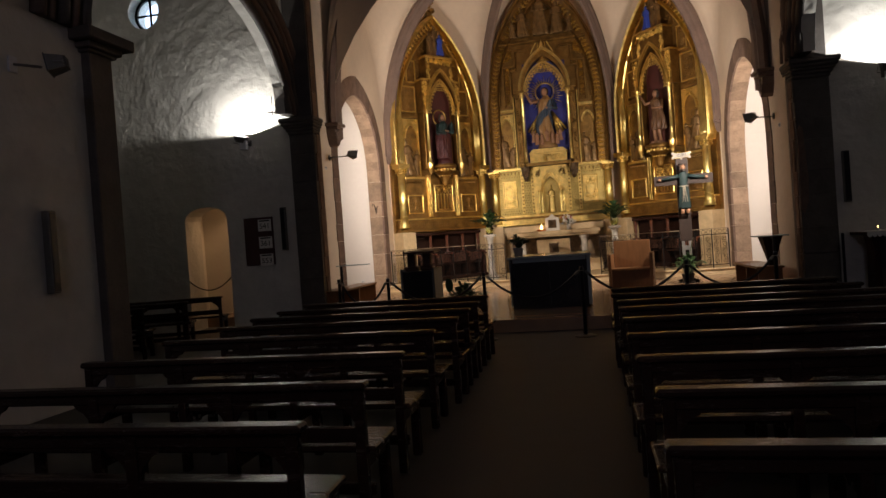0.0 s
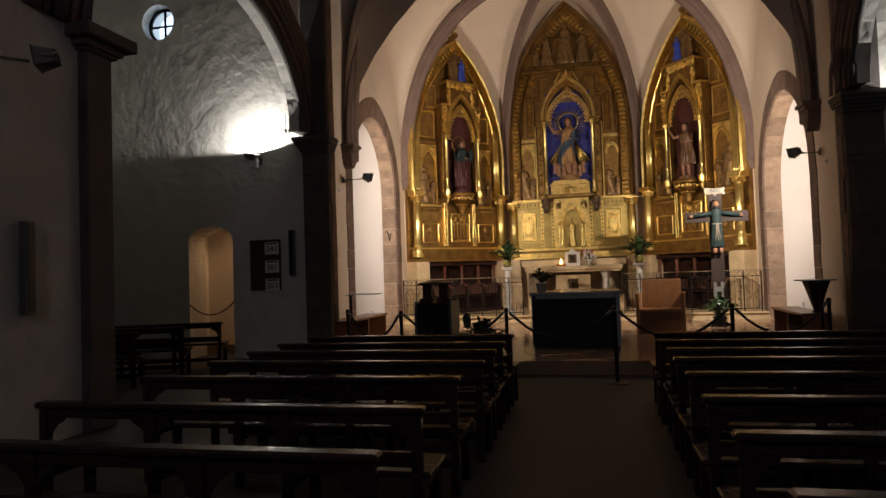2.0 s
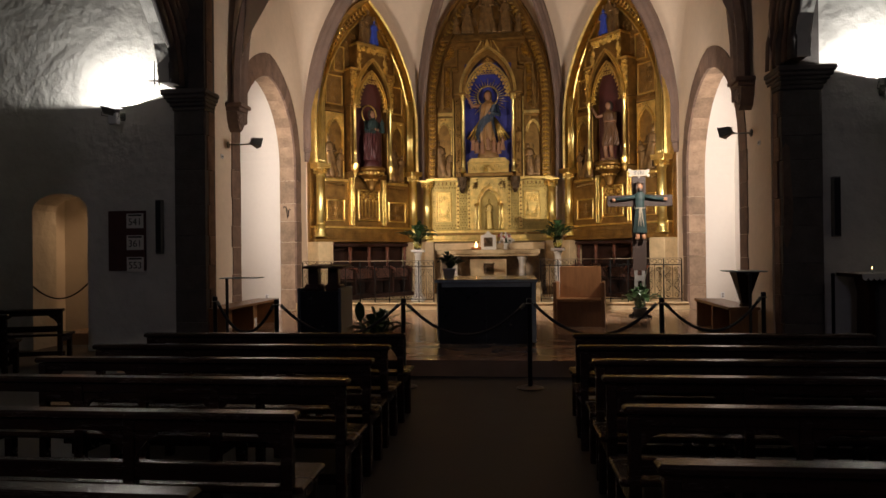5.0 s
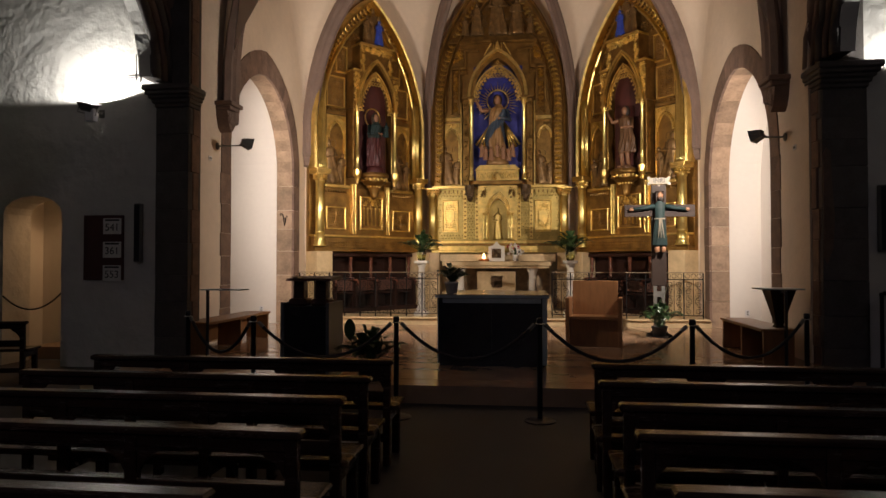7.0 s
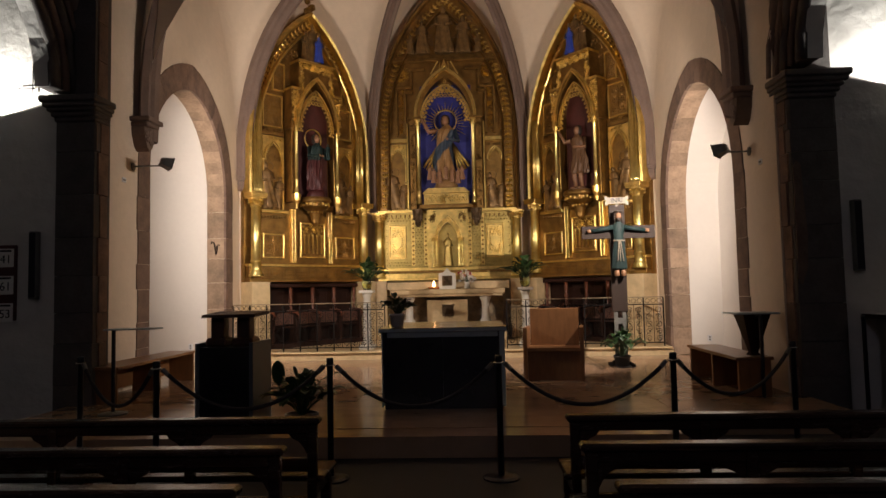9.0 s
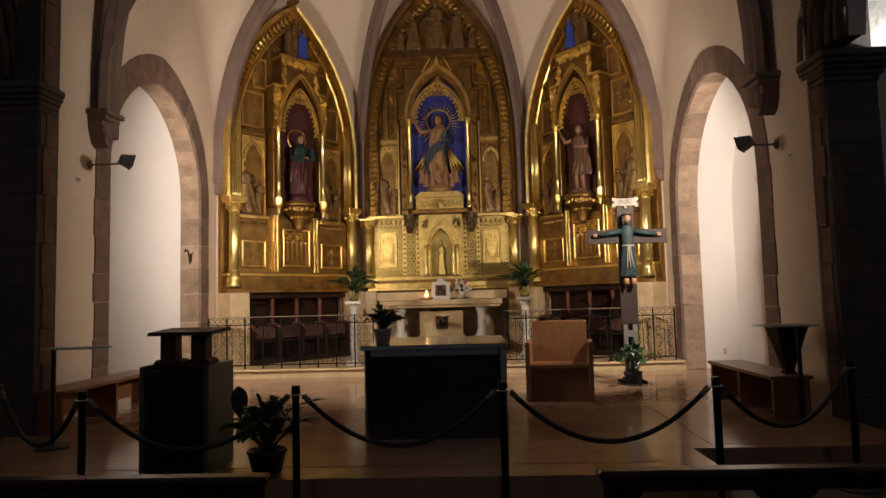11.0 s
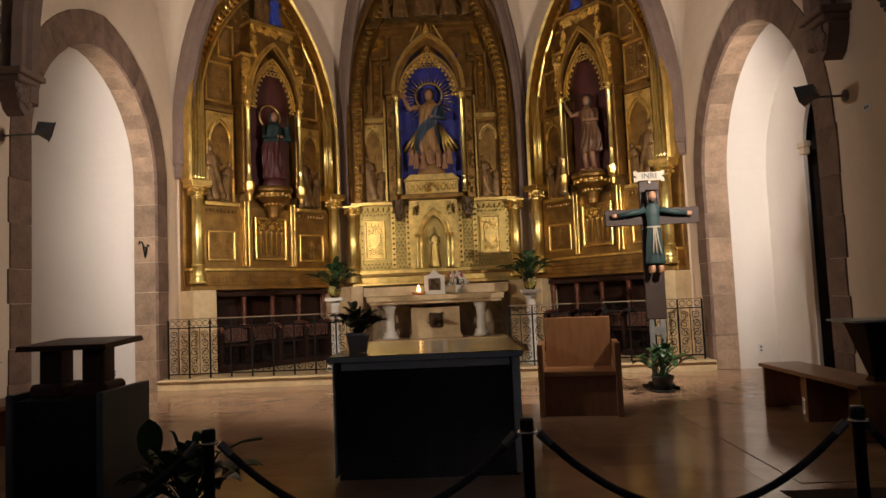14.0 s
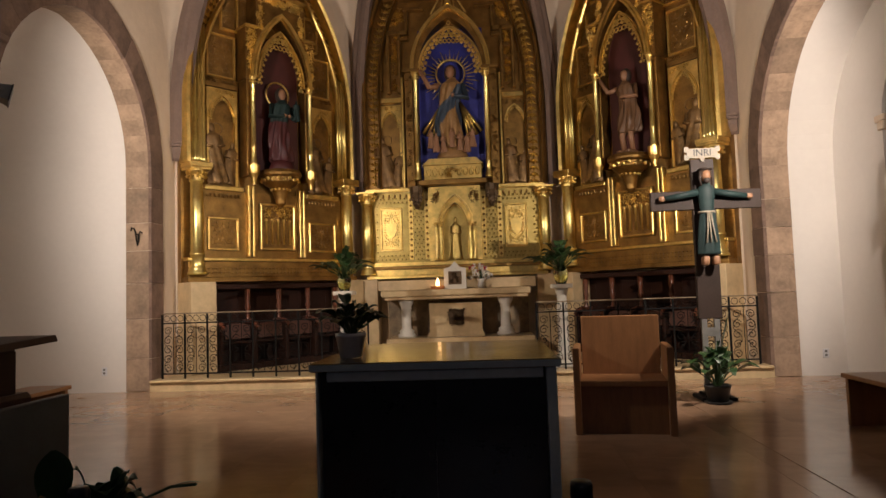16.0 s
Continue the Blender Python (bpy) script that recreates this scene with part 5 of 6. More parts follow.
tab = thing("gabled_marble_stele", Matrix.Translation((-0.05, 20.25, 1.552)), "small white gabled marble block with a dark relief", "tabernacle")
part("body", prism([(-0.2, 0), (0.2, 0), (0.2, 0.37), (0.09, 0.40), (0, 0.5), (-0.09, 0.40), (-0.2, 0.37)], 0.16), WHITEMARBLE, tab)
bm = boxes((-0.12, 0.12, -0.012, 0.004, 0.08, 0.32), bevel=0.004)
carve(bm, -0.08, 0.08, 0.12, 0.28, 0.014, 16, 0.03, random.Random(8))
part("relief", bm, BRONZE, tab, "square dark relief")

cand = thing("votive_candle", Matrix.Translation((-0.36, 20.15, 1.552)), "lit votive candle in a low amber glass", "candle")
part("holder", lathe([(0.06, 0), (0.12, 0.008), (0.13, 0.03), (0.13, 0.06), (0.115, 0.062), (0.10, 0.03), (0.01, 0.028)], 18), AMBER, cand, "", True)
part("flame", lathe([(0.03, 0.029), (0.032, 0.07), (0.036, 0.10), (0.03, 0.14), (0.014, 0.18), (0.002, 0.215)], 10), FLAME, cand, "bright candle flame", True)


# ---- plants ----
def leaf(bm, base, tip, width, droop, rnd, seg=6):
    """A pointed, folded blade that arcs from base to tip."""
    a, b = Vector(base), Vector(tip)
    side = (b - a).cross(Vector((0, 0, 1)))
    side = side.normalized() if side.length > 1e-4 else Vector((1, 0, 0))
    rows = []
    for i in range(seg + 1):
        t = i / seg
        p = a.lerp(b, t) + Vector((0, 0, droop * (math.sin(math.pi * t * 0.8))))
        w = width * math.sin(math.pi * min(0.98, 0.12 + 0.88 * t)) ** 0.8 * (0.15 if i == 0 else 1)
        rows.append([bm.verts.new(p - side * w + Vector((0, 0, w * 0.35))), bm.verts.new(p), bm.verts.new(p + side * w + Vector((0, 0, w * 0.35)))])
    for r, q in zip(rows, rows[1:]):
        for j in range(2):
            bm.faces.new((r[j], r[j + 1], q[j + 1], q[j]))


def foliage(ob, z0, n, reach, height, width, seed, stems=True):
    rnd = random.Random(seed)
    for k in range(n):
        a, tilt = rnd.uniform(0, 6.283), rnd.uniform(0.15, 1.0)
        r, h = reach * tilt * rnd.uniform(0.5, 1), height * (1 - 0.65 * tilt) * rnd.uniform(0.6, 1.1)
        knee = Vector((r * 0.45 * math.cos(a), r * 0.45 * math.sin(a), z0 + h * 0.75))
        tip = Vector((r * math.cos(a), r * math.sin(a), z0 + h * rnd.uniform(0.5, 1.0)))
        bm = bmesh.new()
        leaf(bm, knee, tip, width * rnd.uniform(0.7, 1.2), height * 0.12, rnd)
        tube([(0.02 * math.cos(a), 0.02 * math.sin(a), z0 - 0.02), tuple(knee.lerp(Vector((0, 0, z0)), 0.45)), tuple(knee)], 0.005, 4, bm)
        part("leaf", bm, LEAF, ob)


def pot(ob, r, h, material, label):
    p = part("pot", lathe([(r * 0.72, 0), (r * 0.95, h * 0.85), (r, h * 0.86), (r, h), (r * 0.9, h), (r * 0.88, h * 0.9)], 20), material, ob, label, True)
    part("soil", lathe([(r * 0.87, h * 0.88), (r * 0.5, h * 0.92), (0.01, h * 0.93)], 14), SOIL, p)


for x, seed in ((-1.6, 1), (1.62, 2)):
    st = thing("marble_flower_stand", Matrix.Translation((x, 18.05, PRESB + 0.002)), "slender white marble pedestal column", "pedestal", "flower pedestals")
    part("base", boxes((-0.15, 0.15, -0.15, 0.15, 0, 0.1), bevel=0.012), WHITEMARBLE, st)
    part("shaft", lathe([(0.11, 0.1), (0.12, 0.14), (0.085, 0.2), (0.08, 0.7), (0.07, 1.05), (0.09, 1.08), (0.1, 1.14)], 18), WHITEMARBLE, st, "", True)
    part("top", boxes((-0.15, 0.15, -0.15, 0.15, 1.14, 1.2), bevel=0.01), WHITEMARBLE, st)
    fl = thing("flower_vase", Matrix.Translation((x, 18.05, PRESB + 1.204)), "glass vase with drooping dark green leaves", "plant", "vases on pedestals")
    part("vase", lathe([(0.07, 0), (0.1, 0.08), (0.11, 0.16), (0.085, 0.22), (0.1, 0.26)], 18), CLEAR, fl, "clear green glass vase", True)
    foliage(fl, 0.2, 54, 0.62, 0.5, 0.075, seed)

pl = thing("potted_plant", Matrix.Translation((-0.3, 12.32, 1.112)), "leafy green plant in a white pot on the altar", "plant")
pot(pl, 0.095, 0.15, WHITEPOT, "white ceramic pot")
foliage(pl, 0.15, 44, 0.34, 0.25, 0.055, 5)
pl = thing("potted_plant", Matrix.Translation((3.0, 15.68, SANCT)), "peace lily in a black pot at the foot of the cross", "plant")
pot(pl, 0.14, 0.2, BLACKPOT, "black plastic pot")
part("saucer", lathe([(0.12, 0.0), (0.145, 0.012), (0.145, 0.024), (0.12, 0.024)], 18), BLACKPOT, pl)
foliage(pl, 0.2, 34, 0.5, 0.55, 0.085, 6)
bm = bmesh.new()
leaf(bm, (0.05, 0, 0.5), (0.16, -0.03, 0.98), 0.1, 0.02, random.Random(1))
tube([(0, 0, 0.2), (0.03, 0, 0.4), (0.05, 0, 0.52)], 0.007, 5, bm)
part("leaf", bm, LEAF, pl)
pl = thing("potted_plant", Matrix.Translation((-1.06, 10.9, SANCT)), "dark broad-leaved plant in a dark pot beside the lectern", "plant")
pot(pl, 0.16, 0.18, BLACKPOT, "dark plastic pot")
foliage(pl, 0.18, 62, 0.56, 0.46, 0.066, 9)
bm = bmesh.new()
leaf(bm, (-0.24, 0.06, 0.42), (-0.26, 0.08, 0.66), 0.075, 0.02, random.Random(1))
tube([(0, 0, 0.18), (-0.16, 0.03, 0.3), (-0.24, 0.06, 0.43)], 0.006, 5, bm)
part("leaf", bm, LEAF, pl)
bm = bmesh.new()
tube([(0, 0, 0.18), (0.2, -0.06, 0.5), (0.36, -0.12, 0.57), (0.48, -0.16, 0.59)], 0.006, 5, bm)
leaf(bm, (0.36, -0.12, 0.57), (0.5, -0.16, 0.59), 0.012, 0.01, random.Random(1))
part("leaf", bm, LEAF, pl, "thin dry leaf stalk")

bq = thing("flower_bouquet", Matrix.Translation((0.42, 20.3, 1.552)), "small bouquet of white and red flowers in a vase", "flowers")
part("vase", lathe([(0.05, 0), (0.07, 0.05), (0.05, 0.12), (0.075, 0.17)], 14), WHITEMARBLE, bq, "", True)
rnd = random.Random(7)
foliage(bq, 0.15, 22, 0.24, 0.26, 0.03, 12)
for k in range(34):
    a, r = rnd.uniform(0, 6.283), 0.22 * rnd.random() ** 0.6
    c = Vector((r * math.cos(a), r * 0.7 * math.sin(a), 0.32 + rnd.uniform(-0.12, 0.12) - r * 0.2))
    bm = bmesh.new()
    for j in range(6):
        b = 6.283 * j / 6
        leaf(bm, c, c + Vector((0.046 * math.cos(b), -0.02, 0.046 * math.sin(b))), 0.02, 0.006, rnd, 2)
    bmesh.ops.create_icosphere(bm, subdivisions=1, radius=0.014, matrix=Matrix.Translation(c))
    part("blossom", bm, FLOWER_R if k % 5 == 0 else FLOWER_W, bq)


# ---- iron altar rail ----
def scroll(bm, u, z, r, s, m):
    pts = []
    for i in range(22):
        a = 0.5 + i * 0.42
        rr = r * (1 - i / 26)
        pts.append(m @ Vector((u + s * rr * math.cos(a), 0, z + rr * math.sin(a))))
    tube(pts, 0.0055, 4, bm)


def rail_run(x0, x1, n, ornate):
    """One run of wrought iron rail."""
    ob = thing("altar_rail", Matrix.Translation((0, 17.75, PRESB)), "low wrought iron altar rail with scrolls and a pale handrail", "railing", "altar rails")
    h = 0.96
    part("handrail", boxes((x0, x1, -0.02, 0.02, h - 0.018, h), bevel=0.005), BRASSRAIL, ob, "worn brass handrail")
    for z in (0.06, 0.8):
        part("rail_bar", boxes((x0, x1, -0.01, 0.01, z, z + 0.02)), IRON, ob)
    k = max(1, round((x1 - x0) / 0.36))
    d = (x1 - x0) / k
    for i in range(k + 1):
        x = x0 + i * d
        part("upright", boxes((x - 0.012, x + 0.012, -0.012, 0.012, 0.0, h - 0.02)), IRON, ob)
    for i in range(k):
        c = x0 + (i + 0.5) * d
        bm = bmesh.new()
        ident = Matrix.Identity(4)
        for s in (-1, 1):
            for z, r in ((0.15, 0.06), (0.28, 0.066), (0.42, 0.07), (0.56, 0.066), (0.7, 0.06)):
                scroll(bm, c + s * d * 0.25, z, r, s if round(z * 100) % 2 else -s, ident)
            tube([(c + s * d * (0.25 + 0.17 * math.sin(q * 1.05)), 0, 0.09 + 0.06 * q) for q in range(12)], 0.005, 4, bm)
        for j in range(3):
            u = c + (j - 1) * d * 0.3
            tube([(u + 0.045 * math.cos(6.283 * q / 10), 0, 0.88 + 0.045 * math.sin(6.283 * q / 10)) for q in range(10)], 0.005, 4, bm, closed=True)
        tube([(c, 0, 0.08), (c, 0, 0.8)], 0.006, 4, bm)
        part("scroll_panel", bm, IRON, ob)


rail_run(-4.27, -1.2, 8, False)
rail_run(1.22, 4.27, 8, False)


# ---- crucifix ----
cr = thing("crucifix", Matrix.Translation((3.05, 15.95, SANCT)), "dark wooden standing cross with a painted robed figure", "crucifix")
part("stand", boxes((-0.19, 0.19, -0.19, 0.19, 0, 0.04), (-0.13, 0.13, -0.13, 0.13, 0.04, 0.08), bevel=0.008), IRON, cr)
part("pole", boxes((-0.1, -0.04, -0.02, 0.02, 0.08, 1.05), (0.04, 0.1, -0.02, 0.02, 0.08, 1.05), (-0.04, 0.04, -0.015, 0.015, 0.7, 0.8), (-0.04, 0.04, -0.015, 0.015, 0.4, 0.46)), GREYMETAL, cr, "grey metal twin pole")
part("upright_beam", boxes((-0.13, 0.13, -0.03, 0.03, 0.9, 2.72), bevel=0.006), CROSSWOOD, cr)
part("cross_beam", boxes((-0.6, 0.63, -0.034, 0.026, 2.14, 2.36), bevel=0.006), CROSSWOOD, cr)
title = part("title_board", boxes((-0.17, 0.17, -0.06, -0.034, 2.73, 2.84), (-0.2, -0.15, -0.055, -0.036, 2.71, 2.77), (0.15, 0.2, -0.055, -0.036, 2.71, 2.77), (-0.2, -0.15, -0.055, -0.036, 2.80, 2.86), (0.15, 0.2, -0.055, -0.036, 2.80, 2.86), (-0.02, 0.02, -0.05, -0.02, 2.69, 2.75)), WHITECORD, cr, "pale scroll-shaped title board")


def lettering(text, m, size, material, parent, depth=0.002):
    cu = bpy.data.curves.new("lettering", "FONT")
    cu.body, cu.size, cu.extrude, cu.align_x, cu.align_y = text, size, depth, "CENTER", "CENTER"
    tmp = bpy.data.objects.new("lettering", cu)
    me = bpy.data.meshes.new_from_object(tmp)
    bpy.data.objects.remove(tmp)
    me.materials.clear()
    me.materials.append(material)
    me.transform(m)
    ob = new("lettering", me)
    ob.parent = parent
    return ob


lettering("INRI", pose(0, -0.062, 2.785, 90), 0.11, INK, title)
bm = bmesh.new()
robe = [(0.125, 1.62), (0.132, 1.64), (0.11, 1.9), (0.078, 2.12), (0.088, 2.25), (0.1, 2.35), (0.055, 2.41), (0.032, 2.46)]
rings = []
for r, z in robe:
    rings.append([bm.verts.new((r * (1 + 0.09 * math.sin(8 * a) * max(0, (2.3 - z))) * math.cos(a), -0.11 + r * 0.6 * (1 + 0.09 * math.sin(8 * a) * max(0, 2.3 - z)) * math.sin(a), z)) for a in [2 * math.pi * i / 32 for i in range(32)]])
for a, b in zip(rings, rings[1:]):
    for i in range(32):
        bm.faces.new((a[i], a[(i + 1) % 32], b[(i + 1) % 32], b[i]))
bm.faces.new(rings[0])
bm.faces.new(rings[-1])
for s in (-1, 1):
    tube([(s * 0.09, -0.1, 2.33), (s * 0.3, -0.09, 2.29), (s * 0.45, -0.08, 2.27)], 0.042, 10, bm, taper=0.75)
n0 = len(bm.faces)
for s in (-1, 1):
    box(bm, s * 0.45 - 0.07 * (s < 0), s * 0.45 + 0.07 * (s > 0), -0.1, -0.06, 2.24, 2.3, 0.012)
    box(bm, s * 0.055 - 0.035, s * 0.055 + 0.035, -0.2, -0.08, 1.5, 1.6, 0.015)
bmesh.ops.create_icosphere(bm, subdivisions=2, radius=0.065, matrix=Matrix.Translation((0, -0.13, 2.51)) @ Matrix.Diagonal((0.85, 0.95, 1.2, 1)))
bm.faces.ensure_lookup_table()
for f in bm.faces[n0:]:
    f.material_index = 1
n0 = len(bm.faces)
bmesh.ops.create_icosphere(bm, subdivisions=2, radius=0.074, matrix=Matrix.Translation((0, -0.11, 2.53)) @ Matrix.Diagonal((1, 0.9, 1.1, 1)))
bmesh.ops.create_icosphere(bm, subdivisions=2, radius=0.036, matrix=Matrix.Translation((0, -0.165, 2.455)) @ Matrix.Diagonal((1, 0.7, 1.1, 1)))
for s in (-1, 1):
    tube([(s * 0.055, -0.13, 2.56), (s * 0.066, -0.14, 2.48), (s * 0.06, -0.145, 2.4)], 0.02, 6, bm, taper=0.5)
tube([(0.07 * math.cos(6.283 * j / 16), -0.12 + 0.06 * math.sin(6.283 * j / 16), 2.585) for j in range(16)], 0.013, 6, bm, closed=True)
bm.faces.ensure_lookup_table()
for f in bm.faces[n0:]:
    f.material_index = 2
n0 = len(bm.faces)
tube([(0.09 * math.cos(6.283 * j / 20), -0.11 + 0.056 * math.sin(6.283 * j / 20), 2.1) for j in range(20)], 0.012, 6, bm, closed=True)
for dx in (-0.03, 0.0, 0.035):
    tube([(dx * 0.5, -0.18, 2.09), (dx, -0.195, 1.9), (dx * 1.6, -0.205, 1.75)], 0.009, 6, bm)
bm.faces.ensure_lookup_table()
for f in bm.faces[n0:]:
    f.material_index = 3
fig = part("figure", bm, TEAL, cr, "plain carved figure in a dark green robe with white cord", True)
for x in (SKIN, HAIR, WHITECORD):
    fig.data.materials.append(x)

# ---- main altar ----
al = thing("main_altar", Matrix.Translation((0.24, 12.0, SANCT)), "block altar with polished top and black front panel", "altar")
part("body", boxes((-0.66, 0.66, 0.06, 1.36, 0, 0.86)), BLACK, al)
part("plinth", boxes((-0.62, 0.62, 0.1, 1.3, -0.0, 0.05)), BLACK, al)
for s in (-1, 1):
    part("frame_post", boxes((s * 0.66 - 0.025, s * 0.66 + 0.035 * s + 0.025 * (s < 0) - 0.0, 0.0, 1.4, 0.03, 0.86), bevel=0.006), GREYFRAME, al)
part("front_panel", boxes((-0.62, 0.0, 0.035, 0.058, 0.05, 0.8), (0.004, 0.62, 0.035, 0.058, 0.05, 0.8)), BLACK, al, "glossy black front panel")
part("frame_rail", boxes((-0.62, 0.62, 0.002, 0.06, 0.80, 0.858), bevel=0.006), GREYFRAME, al)
part("top", boxes((-0.72, 0.72, -0.02, 1.42, 0.86, 0.908), bevel=0.01), POLISHED, al, "polished reflecting stone top")
# light along the top's front edge, put into a paler strip
part("lit_top_edge", boxes((-0.715, 0.715, -0.026, -0.022, 0.865, 0.902)), GREYFRAME, al)

# ---- celebrant's seat ----
seat = thing("celebrant_seat", pose(1.71, 14.15, SANCT, 0, 0, -9), "plain oak celebrant's armchair with a panelled front", "armchair")
for s in (-1, 1):
    part("side_panel", boxes((s * 0.40 - 0.03, s * 0.40 + 0.03, 0, 0.6, 0, 0.76), bevel=0.006), OAK, seat)
part("seat_board", boxes((-0.37, 0.37, 0.02, 0.55, 0.42, 0.47), bevel=0.005), OAK, seat)
part("front_panel", boxes((-0.37, 0.37, 0.08, 0.10, 0.0, 0.42)), OAK, seat)
part("backrest", boxes((-0.36, 0.36, 0.52, 0.57, 0.44, 1.02), bevel=0.006), OAK, seat)

# ---- lectern ----
le = thing("lectern", pose(-1.795, 10.83, SANCT, 0, 0, -1), "black block lectern with grey side panels and a wooden book rest", "lectern")
part("body", boxes((-0.245, 0.245, 0.02, 0.5, 0, 0.82)), BLACK, le)
for s in (-1, 1):
    part("side_panel", boxes((s * 0.265 - 0.02, s * 0.265 + 0.02, 0, 0.54, 0, 0.86), bevel=0.005), DARKPANEL, le)
for s in (-1, 1):
    part("upright", boxes((s * 0.13 - 0.065, s * 0.13 + 0.065, 0.16, 0.3, 0.82, 1.1), bevel=0.01), REDWOOD, le)
    part("foot", boxes((s * 0.13 - 0.105, s * 0.13 + 0.105, 0.12, 0.36, 0.82, 0.9), bevel=0.02), REDWOOD, le)
part("book_rest", prism([(-0.235, 1.105), (0.30, 1.105), (0.29, 1.135), (-0.225, 1.135)], 0.42, pose(0.02, 0.04, 0.0, 3)), REDWOOD, le)


# ---- benches ----
def bench(x0, x1, y0, y1, label):
    ob = thing("bench", Matrix.Translation(((x0 + x1) / 2, (y0 + y1) / 2, SANCT)), label, "bench", "oak benches")
    w, l = (x1 - x0) / 2, (y1 - y0) / 2
    part("seat", boxes((-w, w, -l, l, 0.42, 0.46), bevel=0.006), OAK, ob)
    for y in (-l + 0.04, 0, l - 0.04):
        part("leg_panel", boxes((-w + 0.03, w - 0.03, y - 0.022, y + 0.022, 0, 0.42), bevel=0.004), OAK, ob)
    part("back_board", boxes((-w + 0.02, -w + 0.04, -l + 0.06, l - 0.06, 0.1, 0.42)) if x0 < 0 else boxes((w - 0.04, w - 0.02, -l + 0.06, l - 0.06, 0.1, 0.42)), OAK, ob)


bench(-4.25, -3.80, 12.6, 14.9, "long low oak bench along the presbytery wall")
bench(3.68, 4.12, 12.62, 14.45, "long low oak bench beside the reading stand")


# ---- reading stands ----
def stand(x, y, z, funnel):
    ob = thing("reading_stand", Matrix.Translation((x, y, z)), "reading stand with a thin flat top on a dark pole" if not funnel else "wooden reading stand with a funnel-shaped body", "reading stand")
    h = 1.15 - z
    part("top", boxes((-0.06, 0.50, -0.12, 0.16, h, h + 0.014), bevel=0.004) if not funnel else boxes((-0.27, 0.25, -0.22, 0.22, h + 0.01, h + 0.028), bevel=0.004), GREYFRAME, ob)
    part("foot", lathe([(0.16, 0), (0.16, 0.015), (0.04, 0.03)], 16), POSTBLACK, ob)
    if funnel:
        part("body", lathe([(0.1, 0.03), (0.09, 0.3), (0.06, 0.4), (0.1, 0.45), (0.06, 0.5), (0.09, 0.58), (0.2, h - 0.06), (0.23, h + 0.01)], 4, pose(0, 0, 0, 0, 0, 45)), BROWNWOOD, ob)
        part("pole", lathe([(0.022, 0), (0.022, h)], 10, Matrix.Translation((-0.02, -0.3, 0))), POSTBLACK, ob)
        part("arm", boxes((-0.035, -0.005, -0.3, -0.15, h - 0.03, h)), POSTBLACK, ob)
    else:
        part("pole", lathe([(0.022, 0.03), (0.022, h)], 10), POSTBLACK, ob)


stand(3.98, 12.86, SANCT, True)
stand(-3.5, 11.95, SANCT, False)

# ---- rope barrier ----
POSTS = ((-3.0, 10.5), (-2.02, 9.95), (-0.59, 10.02), (0.80, 10.02), (2.2, 10.02), (3.55, 10.9))
for x, y in POSTS:
    p = thing("barrier_post", Matrix.Translation((x, y, 0)), "black barrier post on the dark floor", "barrier post", "barrier posts")
    part("base", lathe([(0.15, 0), (0.15, 0.012), (0.12, 0.022), (0.03, 0.03)], 20), POSTBLACK, p)
    pole = part("pole", lathe([(0.025, 0.03), (0.025, 0.93), (0.03, 0.935), (0.03, 0.975), (0.026, 0.985)], 14), POSTBLACK, p, "", True)
    part("ring", tube([(0.036 * math.cos(6.283 * j / 12), 0.036 * math.sin(6.283 * j / 12), 0.925) for j in range(12)], 0.008, 6, closed=True), CHROME, p, "chrome hook ring")
for (xa, ya), (xb, yb) in zip(POSTS, POSTS[1:]):
    a, b = Vector((xa, ya, 0.92)), Vector((xb, yb, 0.92))
    d = (b - a).normalized() * 0.05
    a, b = a + d, b - d
    rope = thing("barrier_rope", Matrix.Identity(4), "dark velvet rope sagging between barrier posts", "rope", "barrier ropes")
    pts = [a.lerp(b, i / 24) - Vector((0, 0, 0.34 * (1 - (2 * i / 24 - 1) ** 2))) for i in range(25)]
    part("cord", tube(pts, 0.017, 8), ROPE, rope, "", True)
    for p, q in ((pts[0], pts[1]), (pts[-1], pts[-2])):
        part("end_clip", tube([p, p.lerp(q, 0.9)], 0.02, 8), GREYMETAL, rope, "grey metal end clip")


# ---- lamps on the walls ----
def floodlight(m, arm, label, group):
    ob = thing("floodlight", m, label, "floodlight", group)
    part("wall_plate", lathe([(0.06, 0), (0.06, 0.015), (0.03, 0.03)], 16, pose(0, 0, 0, 0, 90)), GREYMETAL, ob)
    part("arm", tube([(0.02, 0, 0), (arm, 0, 0)], 0.012, 8), GREYMETAL, ob)
    return ob


